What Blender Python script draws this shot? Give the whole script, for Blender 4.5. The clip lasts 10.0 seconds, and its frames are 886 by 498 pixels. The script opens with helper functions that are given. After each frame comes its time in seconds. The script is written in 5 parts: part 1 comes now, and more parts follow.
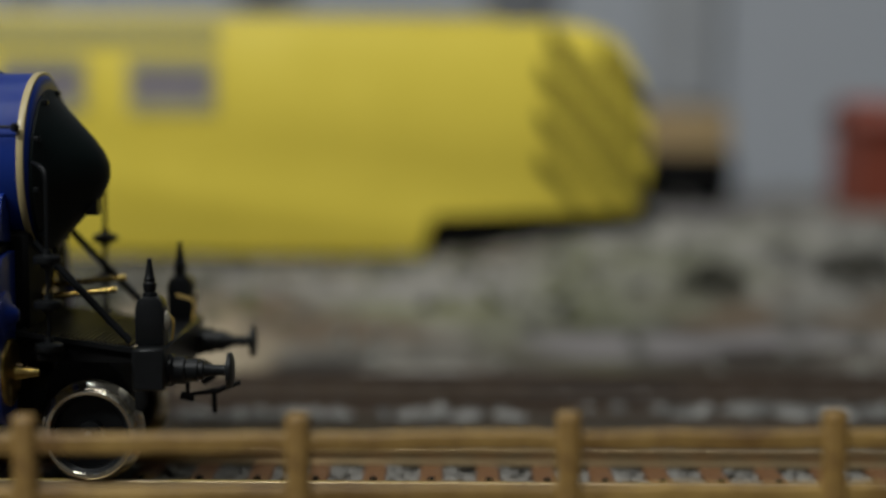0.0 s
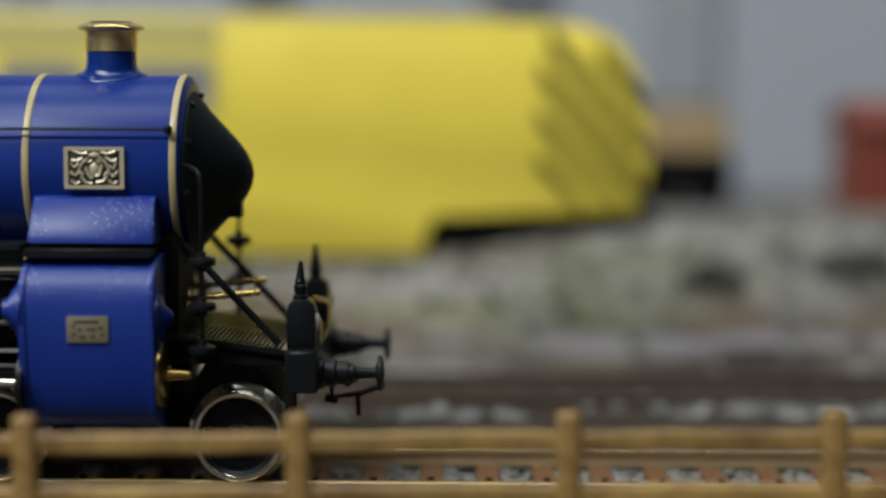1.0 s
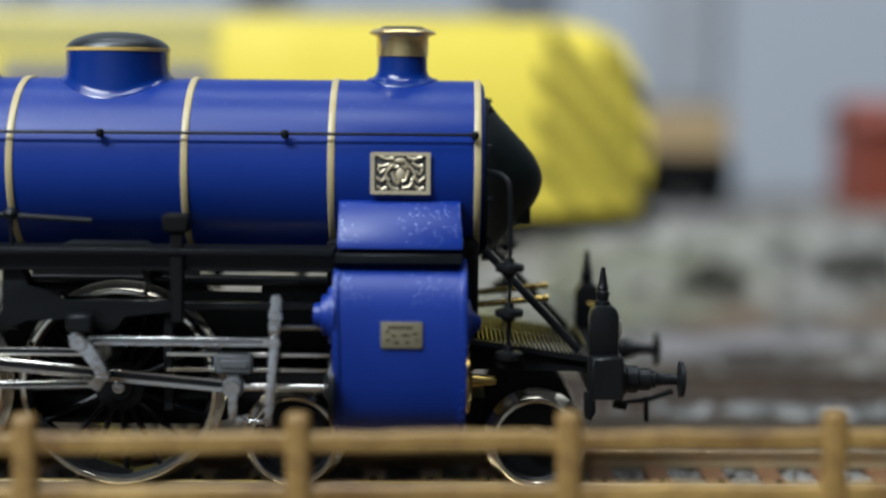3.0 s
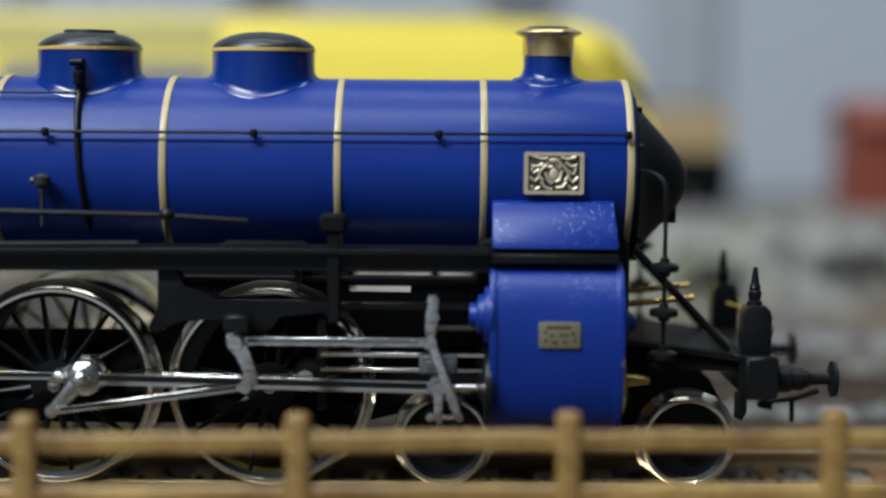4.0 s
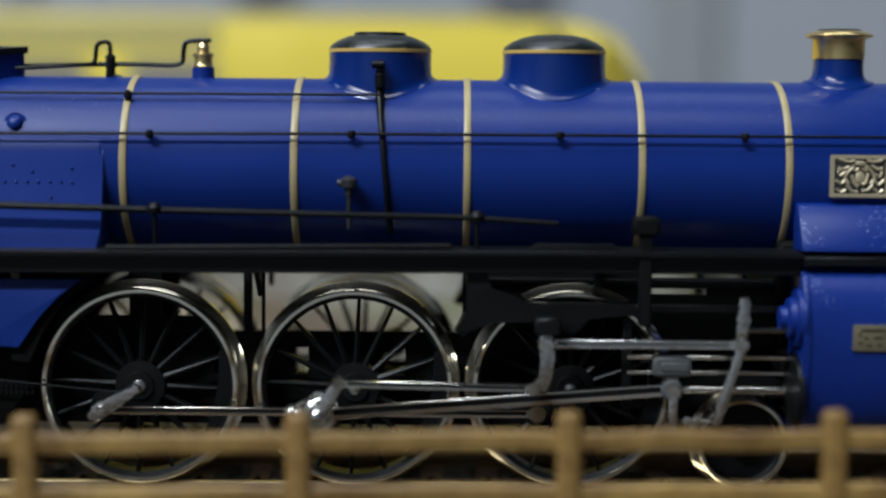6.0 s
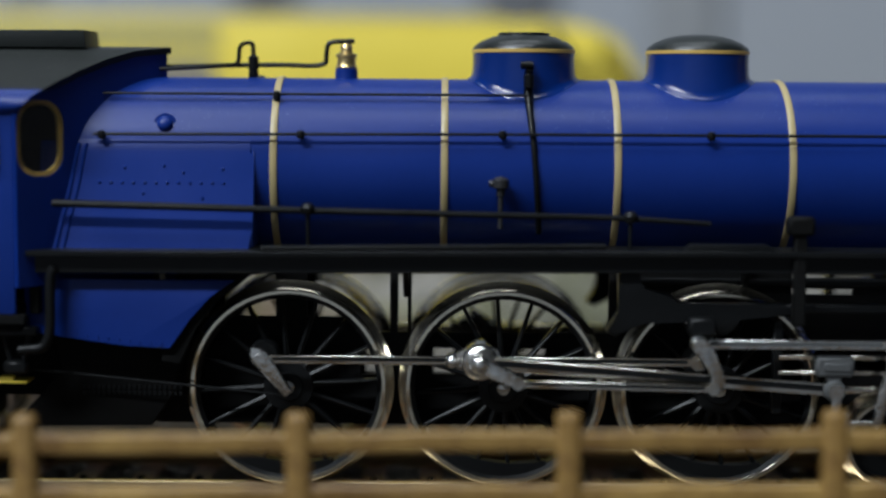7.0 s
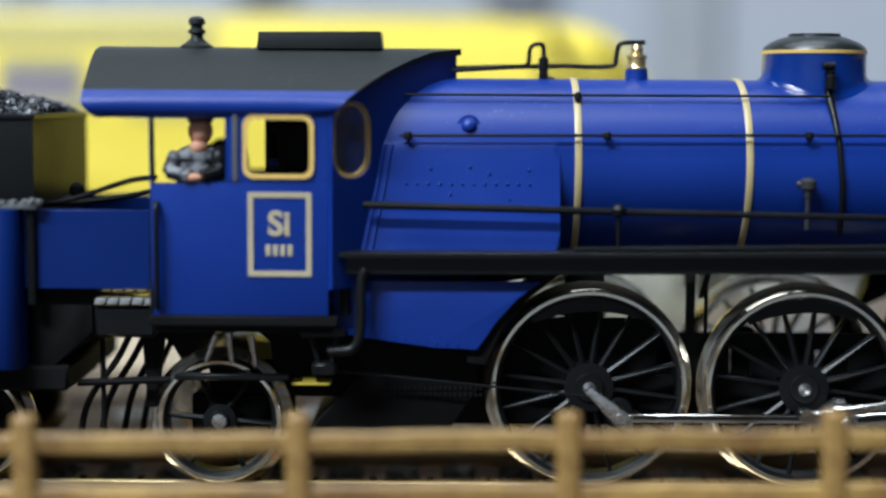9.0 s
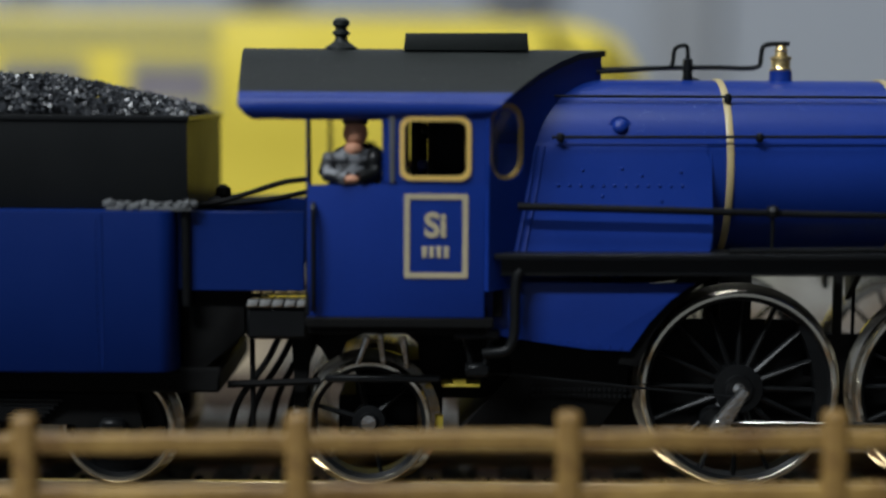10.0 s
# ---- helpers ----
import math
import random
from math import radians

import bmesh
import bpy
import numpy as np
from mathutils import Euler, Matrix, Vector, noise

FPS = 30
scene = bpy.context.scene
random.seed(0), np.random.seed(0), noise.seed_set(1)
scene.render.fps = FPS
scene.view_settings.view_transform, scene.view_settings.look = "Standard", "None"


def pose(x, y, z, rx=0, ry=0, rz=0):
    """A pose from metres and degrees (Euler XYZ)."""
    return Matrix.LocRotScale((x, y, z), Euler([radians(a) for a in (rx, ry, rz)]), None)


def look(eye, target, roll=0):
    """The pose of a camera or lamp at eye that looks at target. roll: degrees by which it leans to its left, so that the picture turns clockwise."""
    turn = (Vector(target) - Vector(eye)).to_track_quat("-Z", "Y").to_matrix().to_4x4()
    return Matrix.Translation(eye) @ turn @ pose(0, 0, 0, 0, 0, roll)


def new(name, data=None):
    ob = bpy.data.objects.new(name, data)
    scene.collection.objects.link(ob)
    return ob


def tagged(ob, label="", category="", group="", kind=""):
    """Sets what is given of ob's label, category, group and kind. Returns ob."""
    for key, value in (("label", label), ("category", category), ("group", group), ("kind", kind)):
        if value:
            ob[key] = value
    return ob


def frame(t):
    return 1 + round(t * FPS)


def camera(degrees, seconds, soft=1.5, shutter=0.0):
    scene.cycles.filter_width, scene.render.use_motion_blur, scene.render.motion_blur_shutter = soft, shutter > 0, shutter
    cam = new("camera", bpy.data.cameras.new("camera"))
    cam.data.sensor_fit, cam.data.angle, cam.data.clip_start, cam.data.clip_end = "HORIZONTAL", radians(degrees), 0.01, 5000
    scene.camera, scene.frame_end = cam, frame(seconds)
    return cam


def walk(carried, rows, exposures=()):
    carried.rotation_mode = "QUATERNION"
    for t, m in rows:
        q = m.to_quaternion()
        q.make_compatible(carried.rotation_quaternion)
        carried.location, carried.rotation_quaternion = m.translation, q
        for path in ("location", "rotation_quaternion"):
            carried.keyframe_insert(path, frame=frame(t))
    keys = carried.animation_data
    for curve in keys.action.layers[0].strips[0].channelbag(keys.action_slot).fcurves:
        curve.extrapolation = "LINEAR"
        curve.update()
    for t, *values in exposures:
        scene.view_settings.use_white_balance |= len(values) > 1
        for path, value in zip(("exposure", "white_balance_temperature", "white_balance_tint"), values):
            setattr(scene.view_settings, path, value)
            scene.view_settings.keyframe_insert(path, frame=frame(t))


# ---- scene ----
# Everything below is laid out in millimetres (1:87 model railway) and scaled to metres.
MM = 0.001
cam = camera(32.125, 10.0, soft=2.5)
CAM_POSE = pose(0.0, -174.2 * MM, 42.26 * MM, 84.304, -0.435, 0.108)
cam.data.dof.use_dof = True
cam.data.dof.focus_distance = 0.168
cam.data.dof.aperture_fstop = 7.2
EXPOSURES = [(0.0, -0.8, 6900, 10), (0.5, -0.6, 6775, 10), (1.0, -0.36, 6650, 10), (1.5, -0.14, 6500, 10), (2.0, 0.04, 6350, 10), (2.5, 0.15, 6200, 10), (4.0, 0.02, 6150, 10), (4.5, -0.02, 6183, 10), (5.0, -0.15, 6217, 10), (5.5, -0.35, 6250, 10), (7.0, -0.4, 6250, 10), (7.5, -0.26, 6150, 10), (8.0, -0.08, 6050, 10), (8.5, 0.4, 5980, 10), (9.0, 0.43, 6000, 10), (9.5, 0.05, 6050, 10), (10.0, -0.4, 6450, 10)]
walk(cam, [(0.0, CAM_POSE), (10.0, CAM_POSE)], EXPOSURES)

# ---------------------------------------------------------------- light
world = bpy.data.worlds.new("hall")
scene.world = world
world.use_nodes = True
world.node_tree.nodes["Background"].inputs[0].default_value = (0.75, 0.85, 1.0, 1)
world.node_tree.nodes["Background"].inputs[1].default_value = 0.006


def ceiling_lamp(name, x, y, z, w, d, power, colour=(0.89, 0.96, 1.0)):
    data = bpy.data.lights.new(name, "AREA")
    data.shape, data.size, data.size_y, data.energy, data.color = "RECTANGLE", w, d, power, colour
    ob = new(name, data)
    ob.matrix_world = look((x, y, z), (x, y, 0))
    return ob


ceiling_lamp("hall_lamp", -0.300, -0.380, 1.330, 1.20, 0.30, 13.0)
ceiling_lamp("hall_lamp", -0.080, 0.460, 1.330, 1.20, 0.15, 5.6)
ceiling_lamp("hall_lamp", -1.000, -0.950, 1.330, 1.20, 0.15, 60.0)


# ---------------------------------------------------------------- materials
def material(name, colour, rough=0.5, metal=0.0, vary=0.15, grain=1.0, bump=0.0, second=None, spots=None, island=0.0, spec=0.5, contrast=0.0, dust=0.58):
    """Procedural surface: colour, a second tone at large scale, fine grain, dust spots. Scales are per mm."""
    m = bpy.data.materials.new(name)
    m.use_nodes = True
    nt = m.node_tree
    n, l = nt.nodes, nt.links
    b = n["Principled BSDF"]
    b.inputs["Roughness"].default_value, b.inputs["Metallic"].default_value = rough, metal
    b.inputs["Specular IOR Level"].default_value = spec
    tc = n.new("ShaderNodeTexCoord")
    big = n.new("ShaderNodeTexNoise")
    big.inputs["Scale"].default_value, big.inputs["Detail"].default_value = 90.0 * grain, 3
    fine = n.new("ShaderNodeTexNoise")
    fine.inputs["Scale"].default_value, fine.inputs["Detail"].default_value = 1400.0 * grain, 4
    l.new(tc.outputs["Object"], big.inputs["Vector"])
    l.new(tc.outputs["Object"], fine.inputs["Vector"])
    mix = n.new("ShaderNodeMix")
    mix.data_type = "RGBA"
    dark = [c * (1 - vary) for c in colour]
    lite = second or [min(1, c * (1 + vary) + 0.01 * vary) for c in colour]
    mix.inputs[6].default_value, mix.inputs[7].default_value = (*dark, 1), (*lite, 1)
    add = n.new("ShaderNodeMath")
    add.operation = "MULTIPLY_ADD"
    add.inputs[1].default_value, add.inputs[2].default_value = 0.45, 0.0
    ramp = n.new("ShaderNodeMath")
    ramp.operation = "ADD"
    ramp.use_clamp = True
    l.new(fine.outputs[0], add.inputs[0])
    l.new(big.outputs[0], ramp.inputs[0])
    sub = n.new("ShaderNodeMath")
    sub.operation = "SUBTRACT"
    sub.inputs[1].default_value = 0.22
    l.new(add.outputs[0], sub.inputs[0])
    l.new(sub.outputs[0], ramp.inputs[1])
    if contrast:
        sharp = n.new("ShaderNodeMapRange")
        sharp.inputs[1].default_value, sharp.inputs[2].default_value = 0.5 - contrast, 0.5 + contrast
        l.new(ramp.outputs[0], sharp.inputs[0])
        l.new(sharp.outputs[0], mix.inputs[0])
    else:
        l.new(ramp.outputs[0], mix.inputs[0])
    last = mix.outputs[2]
    if island:
        gi = n.new("ShaderNodeNewGeometry")
        hs = n.new("ShaderNodeHueSaturation")
        mr = n.new("ShaderNodeMapRange")
        mr.inputs[3].default_value, mr.inputs[4].default_value = 1 - island, 1 + island
        l.new(gi.outputs["Random Per Island"], mr.inputs[0])
        l.new(mr.outputs[0], hs.inputs["Value"])
        l.new(last, hs.inputs["Color"])
        last = hs.outputs[0]
    if spots:
        amount, tint = spots
        vor = n.new("ShaderNodeTexVoronoi")
        vor.inputs["Scale"].default_value = 2600.0
        thr = n.new("ShaderNodeMath")
        thr.operation, thr.inputs[1].default_value = "LESS_THAN", amount
        l.new(tc.outputs["Object"], vor.inputs["Vector"])
        l.new(vor.outputs["Distance"], thr.inputs[0])
        msk = n.new("ShaderNodeTexNoise")
        msk.inputs["Scale"].default_value = 160.0
        l.new(tc.outputs["Object"], msk.inputs["Vector"])
        gate = n.new("ShaderNodeMath")
        gate.operation, gate.inputs[1].default_value = "GREATER_THAN", dust
        l.new(msk.outputs[0], gate.inputs[0])
        both = n.new("ShaderNodeMath")
        both.operation = "MULTIPLY"
        gn = n.new("ShaderNodeNewGeometry")
        sx = n.new("ShaderNodeSeparateXYZ")
        lie = n.new("ShaderNodeMapRange")
        lie.inputs[1].default_value, lie.inputs[2].default_value = 0.15, 0.5
        l.new(gn.outputs["Normal"], sx.inputs[0])
        l.new(sx.outputs[2], lie.inputs[0])
        settle = n.new("ShaderNodeMath")
        settle.operation = "MULTIPLY"
        l.new(gate.outputs[0], settle.inputs[0])
        l.new(lie.outputs[0], settle.inputs[1])
        l.new(thr.outputs[0], both.inputs[0])
        l.new(settle.outputs[0], both.inputs[1])
        dm = n.new("ShaderNodeMix")
        dm.data_type = "RGBA"
        dm.inputs[7].default_value = (*tint, 1)
        l.new(both.outputs[0], dm.inputs[0])
        l.new(last, dm.inputs[6])
        last = dm.outputs[2]
    l.new(last, b.inputs["Base Color"])
    rr = n.new("ShaderNodeMapRange")
    rr.inputs[3].default_value, rr.inputs[4].default_value = max(0.03, rough - 0.08), min(1, rough + 0.1)
    l.new(big.outputs[0], rr.inputs[0])
    l.new(rr.outputs[0], b.inputs["Roughness"])
    if bump:
        bp = n.new("ShaderNodeBump")
        bp.inputs["Strength"].default_value, bp.inputs["Distance"].default_value = bump, 0.0002
        l.new(fine.outputs[0], bp.inputs["Height"])
        l.new(bp.outputs[0], b.inputs["Normal"])
    return m


BLUE = material("blue_paint", (0.0032, 0.0235, 0.185), 0.36, vary=0.14, bump=0.05, spots=(0.10, (0.18, 0.25, 0.47)), dust=0.53, spec=0.28)
# Same paint as BLUE, glossier; darker base carries the shade of upright sides.
DOME_BLUE = material("shaded_gloss_blue", (0.0020, 0.0215, 0.155), 0.2, vary=0.14, bump=0.04, spec=0.45)
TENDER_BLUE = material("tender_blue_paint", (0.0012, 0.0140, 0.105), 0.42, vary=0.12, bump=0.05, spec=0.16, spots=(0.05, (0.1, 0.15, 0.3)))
# Dust specks get a fixed pale tint that also stands in for their glint.
CYL_BLUE = material("cylinder_blue_paint", (0.0032, 0.0235, 0.2), 0.42, vary=0.14, bump=0.10, spots=(0.2, (0.26, 0.33, 0.56)), dust=0.46, spec=0.4)
BLACK = material("black_paint", (0.0045, 0.005, 0.0055), 0.35, vary=0.3, spec=0.2, bump=0.1)
GLOSS = material("gloss_black", (0.007, 0.0078, 0.0082), 0.42, vary=0.2, bump=0.05, spec=0.09)
MATT = material("matt_black", (0.0028, 0.0028, 0.0028), 0.7, spec=0.12, vary=0.3, bump=0.1)
ROOF = material("roof_grey", (0.0095, 0.0118, 0.0112), 0.5, vary=0.25, bump=0.15, spec=0.26, spots=(0.11, (0.22, 0.22, 0.2)))
LID = material("gloss_dark_grey", (0.012, 0.015, 0.015), 0.32, vary=0.2, bump=0.05, spots=(0.08, (0.15, 0.15, 0.14)))
CREAM = material("cream_gold_paint", (0.42, 0.36, 0.23), 0.42, vary=0.1)
BAND = material("tan_gold_band_paint", (0.42, 0.335, 0.165), 0.34, vary=0.15)
GOLD_LINE = material("gold_lining", (0.66, 0.44, 0.12), 0.36, metal=0.0, vary=0.1)
BRASS = material("polished_brass", (0.84, 0.63, 0.28), 0.25, metal=0.9, vary=0.12)
GILT = material("aged_brass", (0.44, 0.30, 0.09), 0.24, metal=0.9, vary=0.25)
NICKEL = material("nickel_steel", (0.72, 0.69, 0.62), 0.15, metal=1.0, vary=0.1)
TYRE = material("bright_tyre_steel", (0.80, 0.74, 0.60), 0.09, metal=0.95, vary=0.12)
# Tyre steel toned down; stands in for the dark reflections on the tread.
TREAD = material("dimmed_tread_steel", (0.58, 0.54, 0.46), 0.13, metal=0.95, vary=0.3)
PEWTER = material("cast_pewter", (0.68, 0.67, 0.64), 0.16, metal=0.97, vary=0.25, bump=0.55)
PLATE = material("etched_plate", (0.52, 0.44, 0.29), 0.40, metal=0.35, vary=0.2, bump=0.1)
DULL = material("dull_gilt_plate", (0.19, 0.165, 0.10), 0.45, metal=0.35, vary=0.2, bump=0.1)
DARK_BRONZE = material("dark_bronze", (0.05, 0.042, 0.025), 0.5, metal=0.3, vary=0.3)
ROD_MATS = [NICKEL, BLACK]
TAN = material("tan_fence_plastic", (0.15, 0.066, 0.016), 0.46, vary=0.3, second=(0.37, 0.225, 0.062), bump=0.25, contrast=0.18)
YELLOW = material("yellow_enamel", (0.88, 0.69, 0.085), 0.4, vary=0.06)
RAIL = material("rail_steel", (0.46, 0.36, 0.22), 0.3, metal=0.8, vary=0.2)
RUST = material("rusty_rail_side", (0.055, 0.033, 0.020), 0.75, vary=0.3, bump=0.3)
SLEEPER = material("brown_sleeper", (0.135, 0.055, 0.015), 0.7, vary=0.3, bump=0.4)
OLD_SLEEPER = material("weathered_sleeper", (0.035, 0.025, 0.017), 0.8, vary=0.3, bump=0.4)
BALLAST = material("ballast_stone", (0.17, 0.158, 0.14), 0.95, vary=0.2, island=0.3)
PALE_STONE = material("pale_verge_stone", (0.17, 0.165, 0.155), 0.9, vary=0.3, bump=0.4, island=0.6)
SCREE = material("scree_stone", (0.12, 0.115, 0.10), 0.9, vary=0.3, bump=0.4, island=0.85)
LEAF = material("dark_scatter_foliage", (0.032, 0.03, 0.018), 0.9, vary=0.4, island=0.6)
TUFT = material("tuft", (0.075, 0.078, 0.025), 0.95, vary=0.4, island=0.7)
COAL = material("coal", (0.026, 0.028, 0.032), 0.27, vary=0.4, island=0.5)
GREY = material("grey_plastic_detail", (0.075, 0.078, 0.08), 0.6, vary=0.2, bump=0.2)
RED = material("red_brown_paint", (0.20, 0.040, 0.020), 0.55, vary=0.2)
PALE = material("pale_straw_band", (0.55, 0.49, 0.21), 0.3, vary=0.1)
VIOLET = material("violet_grey_window", (0.28, 0.25, 0.27), 0.25, vary=0.1)
TIMBER = material("timber_load", (0.40, 0.28, 0.14), 0.7, vary=0.2)
CAP = material("painted_brown_cap", (0.035, 0.018, 0.012), 0.6, vary=0.2)
SKIN = material("painted_skin", (0.52, 0.25, 0.15), 0.6, vary=0.1)
CLOTH = material("painted_grey_overall", (0.010, 0.012, 0.018), 0.55, vary=0.6, grain=9.0, second=(0.16, 0.165, 0.178), contrast=0.035)
HALL = material("dark_hall_wall", (0.16, 0.16, 0.165), 0.8, vary=0.1, grain=0.05)
WALL = material("grey_wall", (0.37, 0.39, 0.43), 0.8, vary=0.05, grain=0.05)
DARKWALL = material("dark_panel", (0.16, 0.165, 0.18), 0.8, vary=0.1, grain=0.05)
CEIL = material("grey_ceiling", (0.25, 0.25, 0.25), 0.8, vary=0.04, grain=0.05)
GLASS = bpy.data.materials.new("window_glass")
GLASS.use_nodes = True
GLASS.node_tree.nodes["Principled BSDF"].inputs["Base Color"].default_value = (0.86, 0.9, 0.95, 1)
GLASS.node_tree.nodes["Principled BSDF"].inputs["Transmission Weight"].default_value = 1.0
GLASS.node_tree.nodes["Principled BSDF"].inputs["Roughness"].default_value = 0.06
GLASS.node_tree.nodes["Principled BSDF"].inputs["IOR"].default_value = 1.45
CARPET = material("hall_floor", (0.12, 0.11, 0.10), 0.9, vary=0.2, grain=0.1)


# ---------------------------------------------------------------- mesh helpers (mm)
def finish(bm, name, mats, smooth=40):
    bmesh.ops.recalc_face_normals(bm, faces=bm.faces)
    bmesh.ops.scale(bm, vec=(MM, MM, MM), verts=bm.verts)
    me = bpy.data.meshes.new(name)
    bm.to_mesh(me)
    bm.free()
    for m in mats if isinstance(mats, (list, tuple)) else [mats]:
        me.materials.append(m)
    for p in me.polygons:
        p.use_smooth = True
    me.set_sharp_from_angle(angle=radians(smooth))
    return me


def part(name, bm, mat, parent=None, label="", at=None, smooth=40):
    ob = new(name, finish(bm, name, mat, smooth))
    if parent:
        ob.parent = parent
    if at:
        ob.matrix_basis = pose(at[0] * MM, at[1] * MM, at[2] * MM)
    if label:
        tagged(ob, label)
    return ob


def share(name, me, parent, m, label=""):
    ob = new(name, me)
    ob.parent = parent
    ob.matrix_basis = m
    if label:
        tagged(ob, label)
    return ob


def mpose(x, y, z, rx=0, ry=0, rz=0):
    return pose(x * MM, y * MM, z * MM, rx, ry, rz)


def box(bm, x0, x1, y0, y1, z0, z1, bevel=0.0, seg=1):
    vs = [bm.verts.new((x, y, z)) for x in (x0, x1) for y in (y0, y1) for z in (z0, z1)]
    fs = [bm.faces.new([vs[i] for i in q]) for q in ((0, 1, 3, 2), (4, 6, 7, 5), (0, 4, 5, 1), (2, 3, 7, 6), (0, 2, 6, 4), (1, 5, 7, 3))]
    if bevel:
        es = list({e for f in fs for e in f.edges})
        bmesh.ops.bevel(bm, geom=es, offset=bevel, segments=seg, affect="EDGES", profile=0.5)
    return bm


def lathe(bm, profile, origin=(0, 0, 0), axis="Z", seg=32, closed=False):
    """profile: (radius, height) pairs turned about an axis through origin."""
    rings = []
    for r, h in profile:
        ring = []
        for k in range(seg if r > 1e-6 else 1):
            a = 2 * math.pi * k / seg
            u, v = r * math.cos(a), r * math.sin(a)
            p = {"Z": (u, v, h), "Y": (u, h, v), "X": (h, u, v)}[axis]
            ring.append(bm.verts.new([p[i] + origin[i] for i in range(3)]))
        rings.append(ring)
    pairs = list(zip(rings, rings[1:])) + ([(rings[-1], rings[0])] if closed else [])
    for a, b in pairs:
        for k in range(seg):
            j = (k + 1) % seg
            q = [a[k % len(a)], a[j % len(a)], b[j % len(b)], b[k % len(b)]]
            q = [v for i, v in enumerate(q) if v not in q[:i]]
            if len(q) > 2:
                bm.faces.new(q)
    if not closed:
        for ring in (rings[0], rings[-1]):
            if len(ring) > 2:
                bm.faces.new(ring)
    return bm


def tube(bm, pts, r, seg=8):
    """A round bar or pipe along a path; r may be a list."""
    pts = [Vector(p) for p in pts]
    rs = r if isinstance(r, (list, tuple)) else [r] * len(pts)
    rings, up = [], None
    for i, p in enumerate(pts):
        d = (pts[min(i + 1, len(pts) - 1)] - pts[max(i - 1, 0)]).normalized()
        if up is None:
            up = Vector((0, 0, 1)) if abs(d.z) < 0.9 else Vector((0, 1, 0))
        s = d.cross(up).normalized()
        up = s.cross(d).normalized()
        rings.append([bm.verts.new(p + rs[i] * (math.cos(2 * math.pi * k / seg) * s + math.sin(2 * math.pi * k / seg) * up)) for k in range(seg)])
    for a, b in zip(rings, rings[1:]):
        for k in range(seg):
            bm.faces.new((a[k], a[(k + 1) % seg], b[(k + 1) % seg], b[k]))
    bm.faces.new(rings[0]), bm.faces.new(rings[-1])
    return bm


def bend(pts, n=5):
    """Rounds the corners of a path."""
    pts = [Vector(p) for p in pts]
    out = [pts[0]]
    for a, b, c in zip(pts, pts[1:], pts[2:]):
        p, q = a.lerp(b, 0.6), c.lerp(b, 0.6)
        for k in range(n + 1):
            t = k / n
            out.append((1 - t) ** 2 * p + 2 * t * (1 - t) * b + t * t * q)
    out.append(pts[-1])
    return out


def prism(bm, poly, y0, y1, bevel=0.0, plane="XZ", seg=2):
    """A plate: a polygon in a plane, pushed from y0 to y1 along the third axis."""
    put = {"XZ": lambda a, b, c: (a, c, b), "YZ": lambda a, b, c: (c, a, b), "XY": lambda a, b, c: (a, b, c)}[plane]
    lo = [bm.verts.new(put(a, b, y0)) for a, b in poly]
    hi = [bm.verts.new(put(a, b, y1)) for a, b in poly]
    fs = [bm.faces.new(lo), bm.faces.new(hi[::-1])]
    for i in range(len(poly)):
        j = (i + 1) % len(poly)
        fs.append(bm.faces.new((lo[i], hi[i], hi[j], lo[j])))
    if bevel:
        es = [e for f in fs[:2] for e in f.edges]
        bmesh.ops.bevel(bm, geom=es, offset=bevel, segments=seg, affect="EDGES", profile=0.5)
    return bm


def rounded(x0, x1, z0, z1, r, n=5):
    out = []
    for cx, cz, a0 in ((x1 - r, z1 - r, 0), (x0 + r, z1 - r, 90), (x0 + r, z0 + r, 180), (x1 - r, z0 + r, 270)):
        for k in range(n + 1):
            a = radians(a0 + 90 * k / n)
            out.append((cx + r * math.cos(a), cz + r * math.sin(a)))
    return out


def frame_ring(bm, outer, inner, y0, y1, put=None):
    """A flat frame between two outlines with equal counts."""
    put = put or (lambda a, b, c: (a, c, b))
    loops = [[bm.verts.new(put(a, b, y)) for a, b in o] for o, y in ((outer, y0), (inner, y0), (inner, y1), (outer, y1))]
    for p, q in zip(loops, loops[1:] + loops[:1]):
        for i in range(len(p)):
            j = (i + 1) % len(p)
            bm.faces.new((p[i], p[j], q[j], q[i]))
    return bm


def B():
    return bmesh.new()


def empty(name, label, category, group="", kind=""):
    return tagged(new(name), label, category, group, kind)


# ---------------------------------------------------------------- the train's path
TIMES = [0, .5, 1, 1.5, 2, 2.5, 4, 4.5, 5, 5.5, 7, 7.5, 8, 8.5, 9, 9.5, 10]
TRAVEL = [-73.12, -65.1, -56.88, -48.98, -40.72, -32.58, -7.95, 0, 8.38, 16.56, 40.77, 48.87, 57.22, 65.32, 73.45, 81.43, 89.68]
HEAVE = [.153, .13, .071, -.049, -.17, -.238, -.08, -.141, -.195, -.174, -.03, .027, .067, .115, .169, .175, .169]
NOD = [.19, .16, .096, -.011, -.103, -.164, -.056, -.086, -.128, -.119, -.031, -.021, .017, .024, .057, .083, .091]
STEPS = [k / 10 for k in range(101)]


def travel(t):
    return float(np.interp(t, TIMES, TRAVEL))


def train_pose(t):
    return mpose(travel(t), 0, float(np.interp(t, TIMES, HEAVE)), 0, -float(np.interp(t, TIMES, NOD)), 0)


DRIVERS = (-57.65, -34.3, -10.9)
R_DRIVER, R_PILOT, R_TRAIL, R_TENDER = 10.7, 4.95, 6.8, 6.1
CRANK, ROD = 4.3, 37.6


